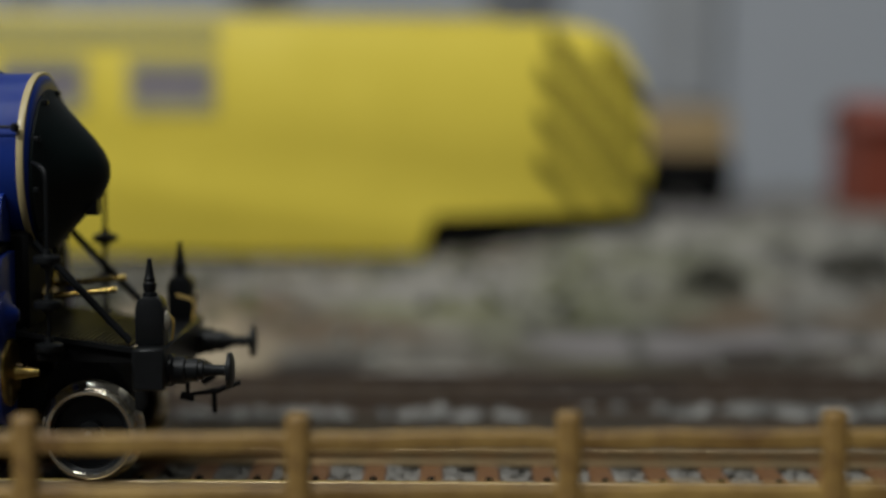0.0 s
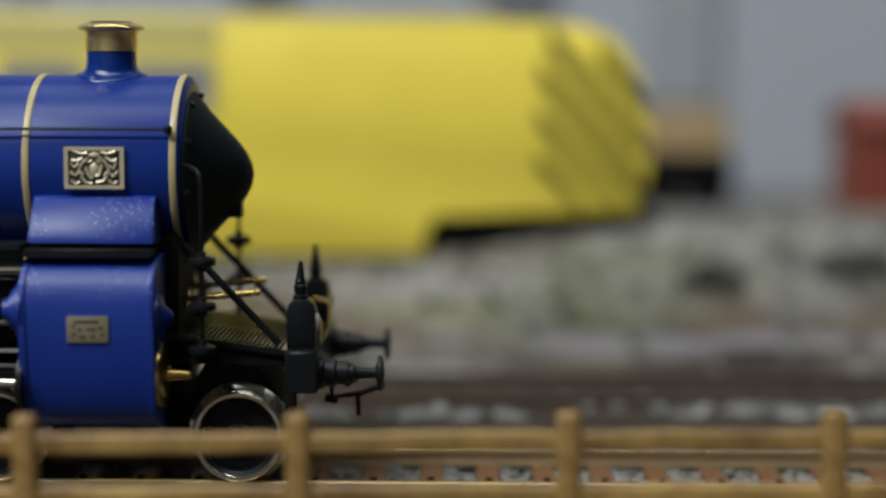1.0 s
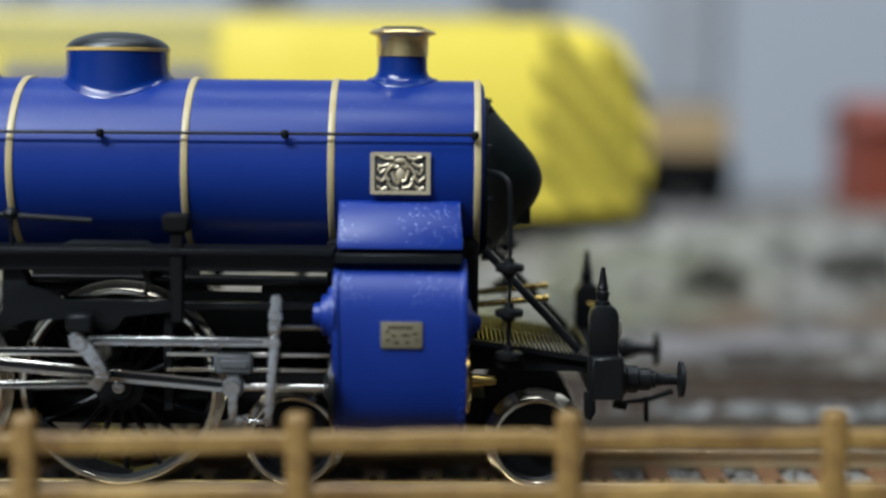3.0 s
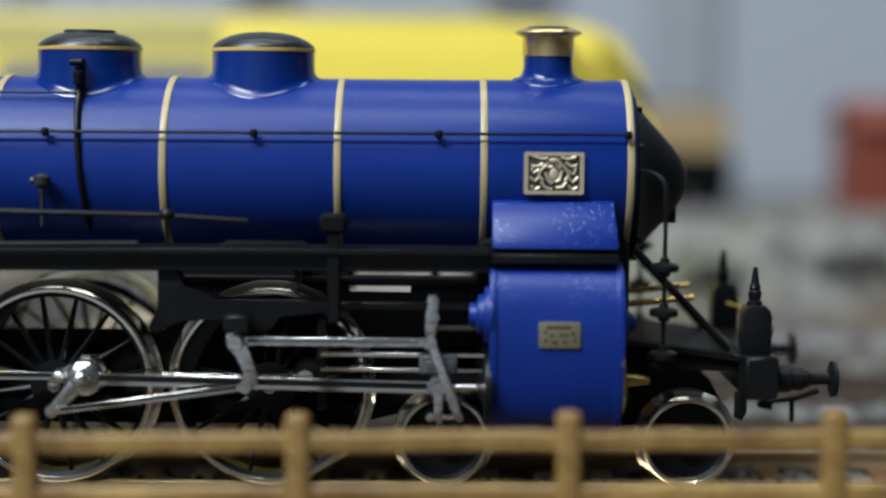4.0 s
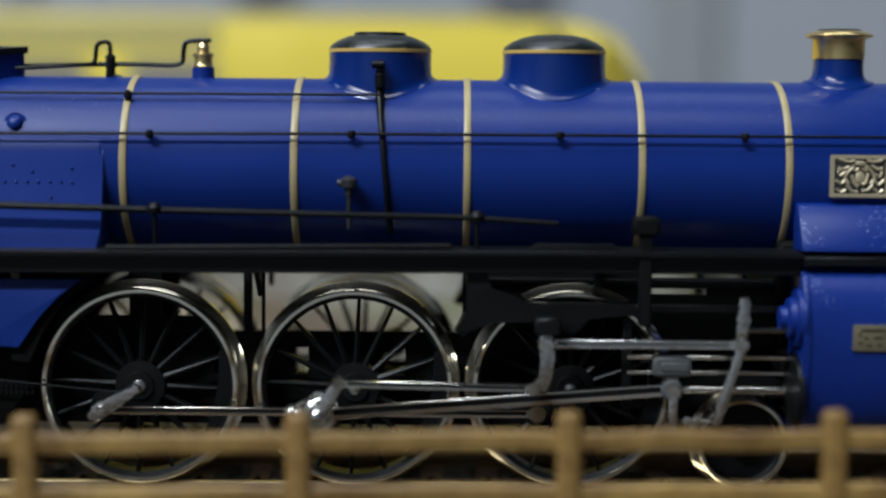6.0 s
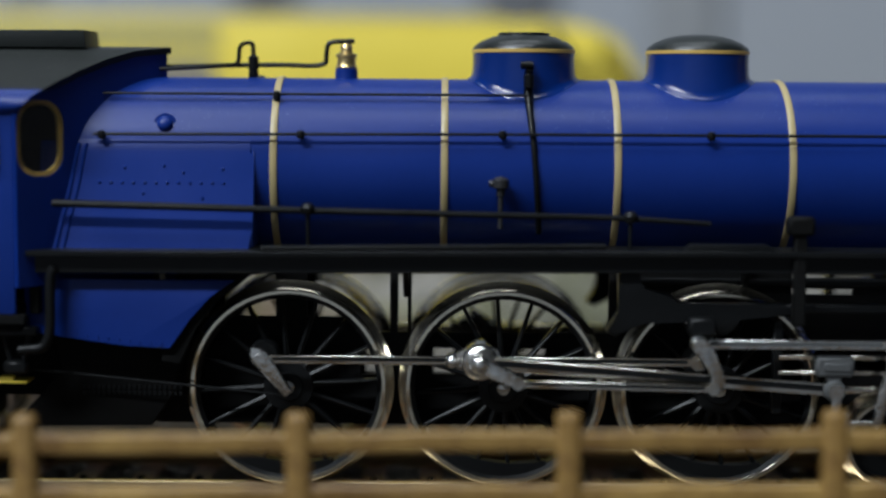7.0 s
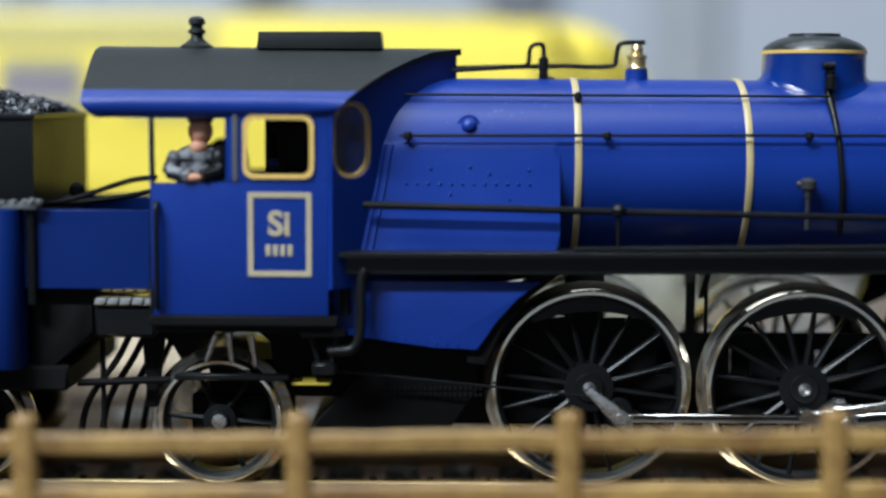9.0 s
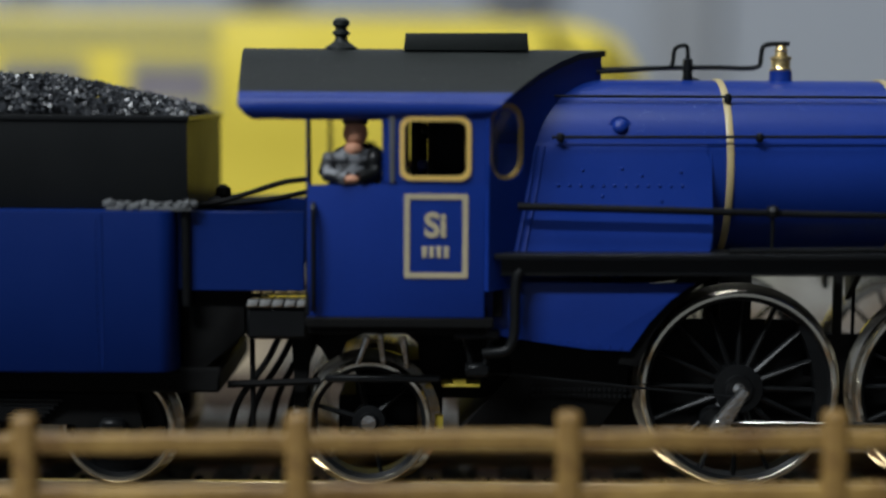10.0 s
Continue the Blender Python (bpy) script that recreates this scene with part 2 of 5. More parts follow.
def crank_angle(t):
    """Angle of the crank pins above the track's direction, radians."""
    return radians(86) - (travel(t) - 48.87) / 11.08


KEYED = []
# ---------------------------------------------------------------- setting
def rise(x, y):
    """Height of the scenery (mm): flat round the tracks, then a bank up to a plateau."""
    t = min(1, max(0, (y - 66) / 32))
    h = -3.0 + 14.0 * t * t * (3 - 2 * t)
    u = min(1, max(0, (y - 150) / 40))
    h += 4.1 * u * u * (3 - 2 * u)
    h += (0.9 if y > 62 else 0.25) * noise.noise(Vector((x * 0.06, y * 0.09, 1.0)))
    # a mound in front of the raised line, higher beyond the railcar's end
    up = min(1, max(0, (y - 84) / 20)) * min(1, max(0, (113 - y) / 6))
    h += up * float(np.interp(x, (-22, -6, 0, 17, 35, 53, 80), (0, 1.0, 3.6, 5.4, 7.2, 7.9, 9.2))) * (1 + 0.25 * noise.noise(Vector((x * 0.08, y * 0.1, 7.0))))
    return h - 0.35 if y < 20 and y > -20 else h


GRIT, MOSS, SOIL, SLATE, CINDER = (0.215, 0.20, 0.18), (0.15, 0.145, 0.075), (0.105, 0.074, 0.048), (0.165, 0.15, 0.15), (0.016, 0.014, 0.013)
# Pale tan ground tint, brighter than the siding earth around it.
PALE_TAN = (0.36, 0.29, 0.20)
SCATTER = [(-13, 92, 34, 4.5, GRIT), (60, 150, 34, 40, SLATE), (-2, 84.6, 15, 1.8, MOSS), (-16, 80.6, 19, 2.2, SOIL), (31, 77.8, 18, 3.2, SLATE),
           (23, 61, 14, 8, CINDER), (-20.6, 71.7, 9.5, 3.0, CINDER), (-2.3, 67.2, 11, 3.8, SOIL), (50, 84.6, 5, 1.2, SOIL), (75, 86.6, 6, 1.2, SOIL), (-47, 72, 17, 15, PALE_TAN), (47, 82.2, 11, 1.6, SOIL), (72, 83.5, 12, 1.6, SOIL), (58, 79.0, 16, 2.4, SLATE), (-5, 70.4, 9, 1.8, GRIT), (63, 112, 9, 7, GRIT)]


def scenery_material():
    m = material("scatter_ground", (0.095, 0.088, 0.078), 0.95, vary=0.55, grain=1.6, bump=0.6, second=(0.27, 0.255, 0.225), contrast=0.2)
    nt = m.node_tree
    n, l = nt.nodes, nt.links
    b = n["Principled BSDF"]
    base = b.inputs["Base Color"].links[0].from_socket
    tc = n.new("ShaderNodeTexCoord")
    for scale, lo, hi, tint, seed in ((30, 0.54, 0.7, (0.135, 0.135, 0.075), 3.0), (26, 0.52, 0.68, (0.10, 0.065, 0.035), 9.0), (22, 0.56, 0.68, (0.022, 0.02, 0.018), 5.5)):
        mp = n.new("ShaderNodeMapping")
        mp.inputs["Location"].default_value = (seed, seed * 2, 0)
        mp.inputs["Scale"].default_value = (0.55, 1.3, 1)
        nz = n.new("ShaderNodeTexNoise")
        nz.inputs["Scale"].default_value, nz.inputs["Detail"].default_value = scale, 5
        r = n.new("ShaderNodeMapRange")
        r.inputs[1].default_value, r.inputs[2].default_value = lo, hi
        mix = n.new("ShaderNodeMix")
        mix.data_type = "RGBA"
        mix.inputs[7].default_value = (*tint, 1)
        l.new(tc.outputs["Object"], mp.inputs[0])
        l.new(mp.outputs[0], nz.inputs["Vector"])
        l.new(nz.outputs[0], r.inputs[0])
        l.new(r.outputs[0], mix.inputs[0])
        l.new(base, mix.inputs[6])
        base = mix.outputs[2]
    # dark earth along the sidings, pale grit on the bank, with a ragged border
    sep = n.new("ShaderNodeSeparateXYZ")
    wob = n.new("ShaderNodeTexNoise")
    wob.inputs["Scale"].default_value = 45
    l.new(tc.outputs["Object"], sep.inputs[0])
    l.new(tc.outputs["Object"], wob.inputs["Vector"])
    off = n.new("ShaderNodeMath")
    off.operation, off.inputs[1].default_value = "MULTIPLY_ADD", 0.03
    l.new(wob.outputs[0], off.inputs[0])
    l.new(sep.outputs[1], off.inputs[2])
    edge = n.new("ShaderNodeMapRange")
    edge.inputs[1].default_value, edge.inputs[2].default_value = 0.078, 0.098
    l.new(off.outputs[0], edge.inputs[0])
    earth = n.new("ShaderNodeMix")
    earth.data_type = "RGBA"
    tone = n.new("ShaderNodeMix")
    tone.data_type = "RGBA"
    tone.inputs[6].default_value, tone.inputs[7].default_value = (0.008, 0.006, 0.004, 1), (0.055, 0.034, 0.017, 1)
    l.new(wob.outputs[0], tone.inputs[0])
    l.new(edge.outputs[0], earth.inputs[0])
    l.new(tone.outputs[2], earth.inputs[6])
    l.new(base, earth.inputs[7])
    base = earth.outputs[2]
    # scatter of several kinds: (x, y, half length, half depth in mm, tint)
    for px, py, rx, ry, tint in SCATTER:
        sh = n.new("ShaderNodeMapping")
        sh.inputs["Location"].default_value = (-px / rx, -py / ry, 0)
        sh.inputs["Scale"].default_value = (1000.0 / rx, 1000.0 / ry, 0)
        l.new(tc.outputs["Object"], sh.inputs[0])
        rag = n.new("ShaderNodeTexNoise")
        rag.inputs["Scale"].default_value, rag.inputs["Detail"].default_value = 60, 4
        l.new(tc.outputs["Object"], rag.inputs["Vector"])
        ln = n.new("ShaderNodeVectorMath")
        ln.operation = "LENGTH"
        l.new(sh.outputs[0], ln.inputs[0])
        ad = n.new("ShaderNodeMath")
        ad.operation, ad.inputs[1].default_value = "MULTIPLY_ADD", 1.1
        l.new(rag.outputs[0], ad.inputs[0])
        l.new(ln.outputs["Value"], ad.inputs[2])
        mk = n.new("ShaderNodeMapRange")
        mk.inputs[1].default_value, mk.inputs[2].default_value, mk.inputs[3].default_value, mk.inputs[4].default_value = 1.25, 1.75, 0.92, 0.0
        l.new(ad.outputs[0], mk.inputs[0])
        mx = n.new("ShaderNodeMix")
        mx.data_type = "RGBA"
        mx.inputs[7].default_value = (*tint, 1)
        l.new(mk.outputs[0], mx.inputs[0])
        l.new(base, mx.inputs[6])
        base = mx.outputs[2]
    l.new(base, b.inputs["Base Color"])
    return m


def build_ground():
    bm = B()
    xs = [-420 + 6 * k for k in range(141)]
    ys = [-62 + 4 * k for k in range(84)]
    grid = [[bm.verts.new((x, y, rise(x, y))) for x in xs] for y in ys]
    for a, b in zip(grid, grid[1:]):
        for k in range(len(xs) - 1):
            bm.faces.new((a[k], a[k + 1], b[k + 1], b[k]))
    ob = part("ground", bm, scenery_material())
    tagged(ob, "grey and brown scattered scenery ground with green patches", "ground", kind="structure")
    bm = B()
    box(bm, -420, 420, -62, 276, -24, -5.5, 1.0)
    tagged(part("layout_board", bm, TIMBER), "wooden baseboard that carries the model railway", "board", kind="structure")


def build_room():
    for name, d, m, label in (
        ("floor", (-2500, 2500, -2500, 2100, -1020, -1000), CARPET, "dark floor of the display room"),
        ("ceiling", (-2500, 2500, -2500, 2100, 1450, 1470), CEIL, "dull grey ceiling of the display room"),
        ("wall_north", (-2500, 2500, 2100, 2150, -1000, 1450), HALL, "plain dark room wall"),
        # unseen wall, kept paler than the rest to brighten reflections in metal
        ("wall_south", (-2500, 2500, -2550, -2500, -1000, 1450), WALL, "plain grey room wall"),
        ("wall_east", (2500, 2550, -2500, 2100, -1000, 1450), HALL, "plain dark room wall"),
        ("wall_west", (-2550, -2500, -2500, 2100, -1000, 1450), HALL, "plain dark room wall"),
    ):
        tagged(part(name, box(B(), *d), m), label, name.split("_")[0], kind="structure")
    # legs of the layout
    for x in (-400, 400):
        for y in (-45, 250):
            tagged(part("board_leg", box(B(), x - 12, x + 12, y - 12, y + 12, -1000, -24, 1.5), TIMBER), "square wooden leg of the baseboard", "leg", "legs of the baseboard", "structure")
    bm = B()
    box(bm, -420, 420, 277, 283, -24, 330, 0.5)
    back = tagged(part("backdrop", bm, WALL), "plain blue-grey scenic backdrop behind the layout", "backdrop", kind="structure")
    for x0, x1, z0 in ((-61, -46, 66), (10, 30, 63), (58, 78, 40), (-140, -120, 30)):
        part("batten", box(B(), x0, x1, 273.5, 277, z0, 330, 0.4), DARKWALL if z0 > 50 else material("mid_panel", (0.30, 0.31, 0.33), 0.8, grain=0.05), back, "dark grey upright batten")


def build_track(name, y, x0, x1, z, pitch, studs, label, slope=0.0):
    """A line of rails on sleepers with centre contact studs."""
    tr = empty(name, label, "track", kind="structure")
    for side in (-1, 1):
        bm = B()
        yy = y + side * 8.7
        prism(bm, [(yy - 0.45, z - 0.05), (yy - 0.4, z), (yy + 0.4, z), (yy + 0.45, z - 0.05), (yy + 0.45, z - 0.7), (yy + 0.15, z - 0.9), (yy + 0.15, z - 1.7), (yy + 0.9, z - 2.0), (yy + 0.9, z - 2.2), (yy - 0.9, z - 2.2), (yy - 0.9, z - 2.0), (yy - 0.15, z - 1.7), (yy - 0.15, z - 0.9), (yy - 0.45, z - 0.7)], x0, x1, plane="YZ")
        part("rail", bm, RAIL if studs else RUST, tr, "narrow steel rail with a worn bright head")
    me = finish(box(B(), -1.4, 1.4, -14.5, 14.5, -1.2, 0, 0.25), "sleeper", SLEEPER if studs else OLD_SLEEPER)
    stud = finish(lathe(B(), [(0.45, 0), (0.45, 0.35), (0.3, 0.55), (0, 0.6)], seg=10), "stud", MATT)
    count = int((x1 - x0) / pitch)
    for k in range(count):
        x = x0 + (k + 0.5) * pitch
        share("sleeper", me, tr, mpose(x, y, z - 2.15))
        if studs and -80 < x < 80:
            share("contact_stud", stud, tr, mpose(x, y, z - 2.15))
    tr.rotation_euler = (0, 0, slope)
    return tr


def build_ballast(name, label, spread, count, seed, size=(0.35, 1.0), mat=None, category="ballast"):
    """Loose stones, joined: uneven octahedra lying on the ground."""
    rnd = random.Random(seed)
    verts, faces = [], []
    for _ in range(count):
        x, y, z = spread(rnd)
        s = rnd.uniform(*size)
        base = len(verts)
        a = rnd.uniform(0, 6.28)
        for k in range(5):
            r = s * rnd.uniform(0.7, 1.2)
            verts.append(((x + r * math.cos(a + 1.257 * k)) * MM, (y + r * math.sin(a + 1.257 * k)) * MM, (z + s * rnd.uniform(-0.1, 0.3)) * MM))
        verts.append(((x + rnd.uniform(-.2, .2) * s) * MM, (y + rnd.uniform(-.2, .2) * s) * MM, (z + s * rnd.uniform(0.6, 0.9)) * MM))
        verts.append((x * MM, y * MM, (z - 0.5 * s) * MM))
        for k in range(5):
            faces.append((base + k, base + (k + 1) % 5, base + 5))
            faces.append((base + (k + 1) % 5, base + k, base + 6))
    me = bpy.data.meshes.new(name)
    me.from_pydata(verts, [], faces)
    me.materials.append(mat or BALLAST)
    return tagged(new(name, me), label, category, kind="stuff")


def near_ballast(r):
    x, y = r.uniform(-95, 95), r.uniform(-22, 24)
    return x, y, (-2.62 - 0.35 * (abs(x / 6.7 - math.floor(x / 6.7) - 0.5) < 0.24) if abs(y) < 15 else -3.1)


def verge_ballast(r):
    x = r.uniform(-45, 90) if r.random() < 0.7 else r.uniform(42, 95)
    return x, r.gauss(39 if x < 12 else 48 if x < 30 else 44, 1.8), -2.7


def bank_scree(r):
    x, y = r.uniform(-90, 130), r.uniform(70, 112) if r.random() < 0.8 else r.uniform(112, 190)
    return x, y, rise(x, y)


def bank_tufts(r):
    k = r.choice((-62, -35, -8, 3, 22, 98))
    x, y = r.gauss(k, 6), r.gauss(88 + (k % 7), 5)
    return x, y, rise(x, y)


def build_shrub(x, y, w, h, seed, label):
    """A low shrub: short forked stems under a loose crown of small leaf flakes."""
    rnd = random.Random(seed)
    b = empty("shrub", label, "shrub", "shrubs on the bank")
    b.matrix_basis = mpose(x, y, rise(x, y) - 0.3)
    bm = B()
    for k in range(6):
        a = rnd.uniform(0, 6.28)
        tube(bm, [(0, 0, 0), (0.2 * w * math.cos(a), 0.2 * w * math.sin(a), 0.45 * h), (0.36 * w * math.cos(a), 0.3 * w * math.sin(a), 0.8 * h)], [0.3, 0.2, 0.1], 5)
    part("stem", bm, OLD_SLEEPER, b)
    bm = B()
    for k in range(800):
        a, u, v = rnd.uniform(0, 6.28), rnd.random() ** 0.6, rnd.random()
        q = Vector((0.5 * w * u * math.cos(a), 0.34 * w * u * math.sin(a), h * (0.12 + 0.88 * v * (1 - 0.6 * u * u))))
        s, e = rnd.uniform(0.25, 0.6), Euler((rnd.uniform(0, 3), rnd.uniform(0, 3), rnd.uniform(0, 6))).to_matrix()
        pts = [bm.verts.new(q + e @ Vector(c) * s) for c in ((-1, 0, 0), (0, -0.45, 0.12), (1, 0, 0), (0, 0.45, 0.12))]
        bm.faces.new(pts)
    tagged(part("crown", bm, LEAF, b), kind="stuff")


def build_fence():
    f = empty("fence", "tan plastic post-and-rail model fence beside the track", "fence")
    f.matrix_basis = mpose(0, -33, 0, 0, -0.75, 0)
    posts = [-114.2, -89.0, -63.9, -38.95, -13.45, 11.85, 36.65, 61.8, 86.9, 112]
    me = B()
    # post: square with worn, rounded top
    box(me, -1.15, 1.15, -0.95, 0.95, -4.6, 12.9, 0.0)
    top = [e for e in me.edges if all(v.co.z > 0 for v in e.verts)]
    up = [e for e in me.edges if abs(e.verts[0].co.z - e.verts[1].co.z) > 1]
    bmesh.ops.bevel(me, geom=top + up, offset=0.6, segments=3, affect="EDGES", profile=0.5)
    me = finish(me, "post", TAN)
    for x in posts:
        share("post", me, f, mpose(x, 0, 0))
    rnd = random.Random(4)
    for a, b in zip(posts, posts[1:]):
        for z0, z1 in ((9.15, 11.05), (3.85, 5.95)):
            bm = B()
            n = 8
            rings = []
            for k in range(n + 1):
                x = a + 0.9 + (b - a - 1.8) * k / n
                j = rnd.uniform(-0.1, 0.1)
                rings.append([bm.verts.new((x, yy, zz + j)) for yy, zz in ((-0.55, z0 + 0.25), (-0.3, z0), (0.3, z0), (0.55, z0 + 0.25), (0.55, z1 - 0.25), (0.3, z1), (-0.3, z1), (-0.55, z1 - 0.25))])
            for p, q in zip(rings, rings[1:]):
                for i in range(8):
                    bm.faces.new((p[i], p[(i + 1) % 8], q[(i + 1) % 8], q[i]))
            bm.faces.new(rings[0]), bm.faces.new(rings[-1])
            part("rail", bm, TAN, f)


def build_railcar():
    """Yellow works railcar on the raised line behind."""
    c = empty("railcar", "bright yellow works railcar with black diagonal nose stripes", "railcar")
    c.matrix_basis = mpose(0, 126, 0)
    side = [(-210, 12.4), (-210, 50), (-208, 54), (-204, 56), (18, 56), (26, 55.2), (32, 52.6), (36, 46), (38, 36), (37.8, 27), (36, 21.5), (34, 20.5), (-2.4, 20.5), (-3.2, 19.5), (-3.6, 13.2), (-4.6, 12.4)]
    part("body", prism(B(), side, -14, 14, 0.7), YELLOW, c)
    part("roof", box(B(), -206, 10, -11, 11, 56, 57.2, 0.5), PALE, c, "pale straw-coloured roof")
    part("underframe", box(B(), -204, 36, -12, 12, 13.6, 20.6, 0.5), MATT, c, "black underframe")
    for x in (-170, -150, 8, 26):
        for y in (-7.5, 5.0):
            part("wheel", lathe(B(), [(0, 0), (4.8, 0), (5, 0.3), (5, 2.2), (0, 2.5)], (x, y, 17.0), "Y", 20), MATT, c)
    for x0, x1 in ((-58, -43.5), (-82, -67.5), (-106, -91.5), (-130, -115.5), (-154, -139.5)):
        w = part("window", prism(B(), rounded(x0, x1, 40.5, 47.0, 0.8), -14.25, -13.6), VIOLET, c, "dull violet-grey window")
        part("frame", frame_ring(B(), rounded(x0 - 1, x1 + 1, 38.5, 49.5, 1), rounded(x0, x1, 40.5, 47.0, 0.8), -14.4, -13.8), PALE, w, "pale frame")
    part("band", box(B(), -206, -42, -14.3, -13.7, 51.0, 55.2, 0.2), PALE, c, "pale cantrail band")
    for z0, top in ((63.2, 50.5), (55.2, 53.5), (47.2, 60), (38.8, 60), (30.6, 60)):
        x0, x1 = max(17.2, 17.2 + (z0 - top) / 1.17), min(36.2, 17.2 + (z0 - 21.8) / 1.17)
        za, zb = z0 - 1.17 * (x0 - 17.2), z0 - 1.17 * (x1 - 17.2)
        part("stripe", prism(B(), [(x0, za + 1.9), (x0, za - 1.9), (x1, zb - 1.9 if zb > 24.0 else zb), (x1 + 1.0, zb), (x1, zb + 2.0)], -14.25, -13.9), MATT, c, "black warning stripe")
    for y in (-8, 8):
        part("buffer", lathe(B(), [(1.3, 36), (1.3, 39.5), (2.2, 39.6), (2.2, 40.4), (0, 40.5)], (0, y, 18.5), "X", 14), MATT, c, "black buffer")


def build_distance():
    """Things behind the railcar on the plateau."""
    w = empty("flat_wagon", "dark flat wagon loaded with pale timber", "wagon")
    w.matrix_basis = mpose(0, 205, 0)
    part("underframe", box(B(), 47, 69, -12, 12, 20.5, 29, 0.8), MATT, w)
    for x in (52, 64):
        for y in (-9, 7):
            part("wheel", lathe(B(), [(0, 0), (4.6, 0), (4.8, 1), (4.8, 2), (0, 2)], (x, y, 19.8), "Y", 18), MATT, w)
    for k in range(5):
        for j in range(4):
            part("plank", box(B(), 49, 68, -11 + 4.6 * k, -6.8 + 4.6 * k, 29 + 2.6 * j, 31.6 + 2.6 * j, 0.3), TIMBER, w, "pale sawn timber")
    s = empty("signal_box", "small red-brown shed standing on the plateau", "shed")
    s.matrix_basis = mpose(0, 205, 0)
    part("wall", box(B(), 98, 128, -12, 12, 14.2, 36, 0.3), RED, s)
    part("roof", prism(B(), [(-14, 35.5), (0, 41), (14, 35.5), (14, 36.5), (0, 42), (-14, 36.5)], 96.5, 130, plane="YZ"), RED, s, "red-brown pitched roof")


build_room()
build_ground()
build_fence()
build_track("track_1", 0, -400, 400, 0.0, 6.7, True, "brown-sleepered three-rail model track with centre studs")
build_track("track_2", 54, -400, 400, -0.8, 6.7, False, "rusty siding track beside the main line", 0.012)
build_track("track_3", 126, -400, 400, 12.0, 6.7, False, "raised track on the bank behind")
build_railcar()
build_distance()
build_shrub(46, 88.5, 12, 4.6, 31, "low dark brown-green shrub on the gravel bank")
build_shrub(71, 90.0, 15, 5.4, 37, "wide dark shrub on the gravel bank")
# ---------------------------------------------------------------- the locomotive
BOILER_Z, BOILER_R = 34.2, 9.9


def wheel_meshes(R, flange, spokes, hub, key):
    """Meshes of one wheel, axle along y, outer face towards -y."""
    tyre = lathe(B(), [(R - 0.62, 0.14), (R - 0.5, 0), (R - 0.16, 0), (R, 0.18), (R, 2.0), (R + flange * 0.5, 2.2), (R + flange, 2.45), (R + flange, 2.75), (R - 0.2, 2.9), (R - 1.05, 2.9), (R - 1.05, 0.6)], axis="Y", seg=64, closed=True)
    tyre.faces.ensure_lookup_table()
    for f in tyre.faces[9 * 64:]:
        f.material_index = 1
    for f in [*tyre.faces[3 * 64:5 * 64], *tyre.faces[8 * 64:9 * 64]]:
        f.material_index = 2
    sp = B()
    r0, r1 = hub * 0.85, R - 0.9
    rings = [[sp.verts.new((x, y, z)) for x, y in ((-w, 0.9), (0, 0.65), (w, 0.9), (w, 1.6), (-w, 1.6))] for z, w in ((r0, 0.33), (r1, 0.19))]
    for i in range(5):
        sp.faces.new((rings[0][i], rings[0][(i + 1) % 5], rings[1][(i + 1) % 5], rings[1][i]))
    sp.faces.new(rings[0]), sp.faces.new(rings[1])
    return finish(tyre, key + "_tyre", [TYRE, BLACK, TREAD], 30), finish(sp, "spoke", BLACK)


def build_wheel(parent, name, x, side, R, flange, spokes, hub, meshes, weight=False, label="", face=9.8, disc=False):
    """side -1 near, +1 far. The wheel is its centre; tyre and spokes are fixed to it."""
    bm = lathe(B(), [(0, 0.1), (hub * 0.55, 0.1), (hub * 0.6, 0.35), (hub, 0.45), (hub, 2.4), (0, 2.4)], axis="Y", seg=28)
    if weight:
        # crescent balance weight opposite the pin, and the boss of the pin
        arc = [(R - 0.95) * Vector((math.cos(a), math.sin(a))) for a in [radians(134 - 38 + 76 * k / 14) for k in range(15)]]
        chord = [arc[-1].lerp(arc[0], k / 14) * (0.95 + 0.13 * math.sin(math.pi * k / 14)) for k in range(15)]
        prism(bm, [(p.x, p.y) for p in arc + chord], 0.5, 1.9)
        lathe(bm, [(0, 0.05), (1.5, 0.05), (1.7, 0.4), (1.7, 2.2), (0, 2.2)], (CRANK, 0, 0), "Y", 20)
    if disc:
        lathe(bm, [(0, 1.6), (R - 0.8, 1.6), (R - 0.8, 2.2), (0, 2.2)], axis="Y", seg=40)
    w = part(name, bm, BLACK, parent, label)
    share("tyre", meshes[0], w, Matrix(), "bright turned steel tyre with flange")
    for k in range(spokes):
        share("spoke", meshes[1], w, pose(0, 0, 0, 0, 360 * (k + 0.5) / spokes, 0))
    KEYED.append((w, ("wheel", x, side * face, R, side)))
    return w


def wheel_pose(t, x, y, R, side):
    a = math.degrees(crank_angle(t)) * (R_DRIVER / R)
    return mpose(x, y, R, 0, -a, 0) if side < 0 else mpose(x, y, R, 0, -a, 0) @ pose(0, 0, 0, 0, 0, 180)


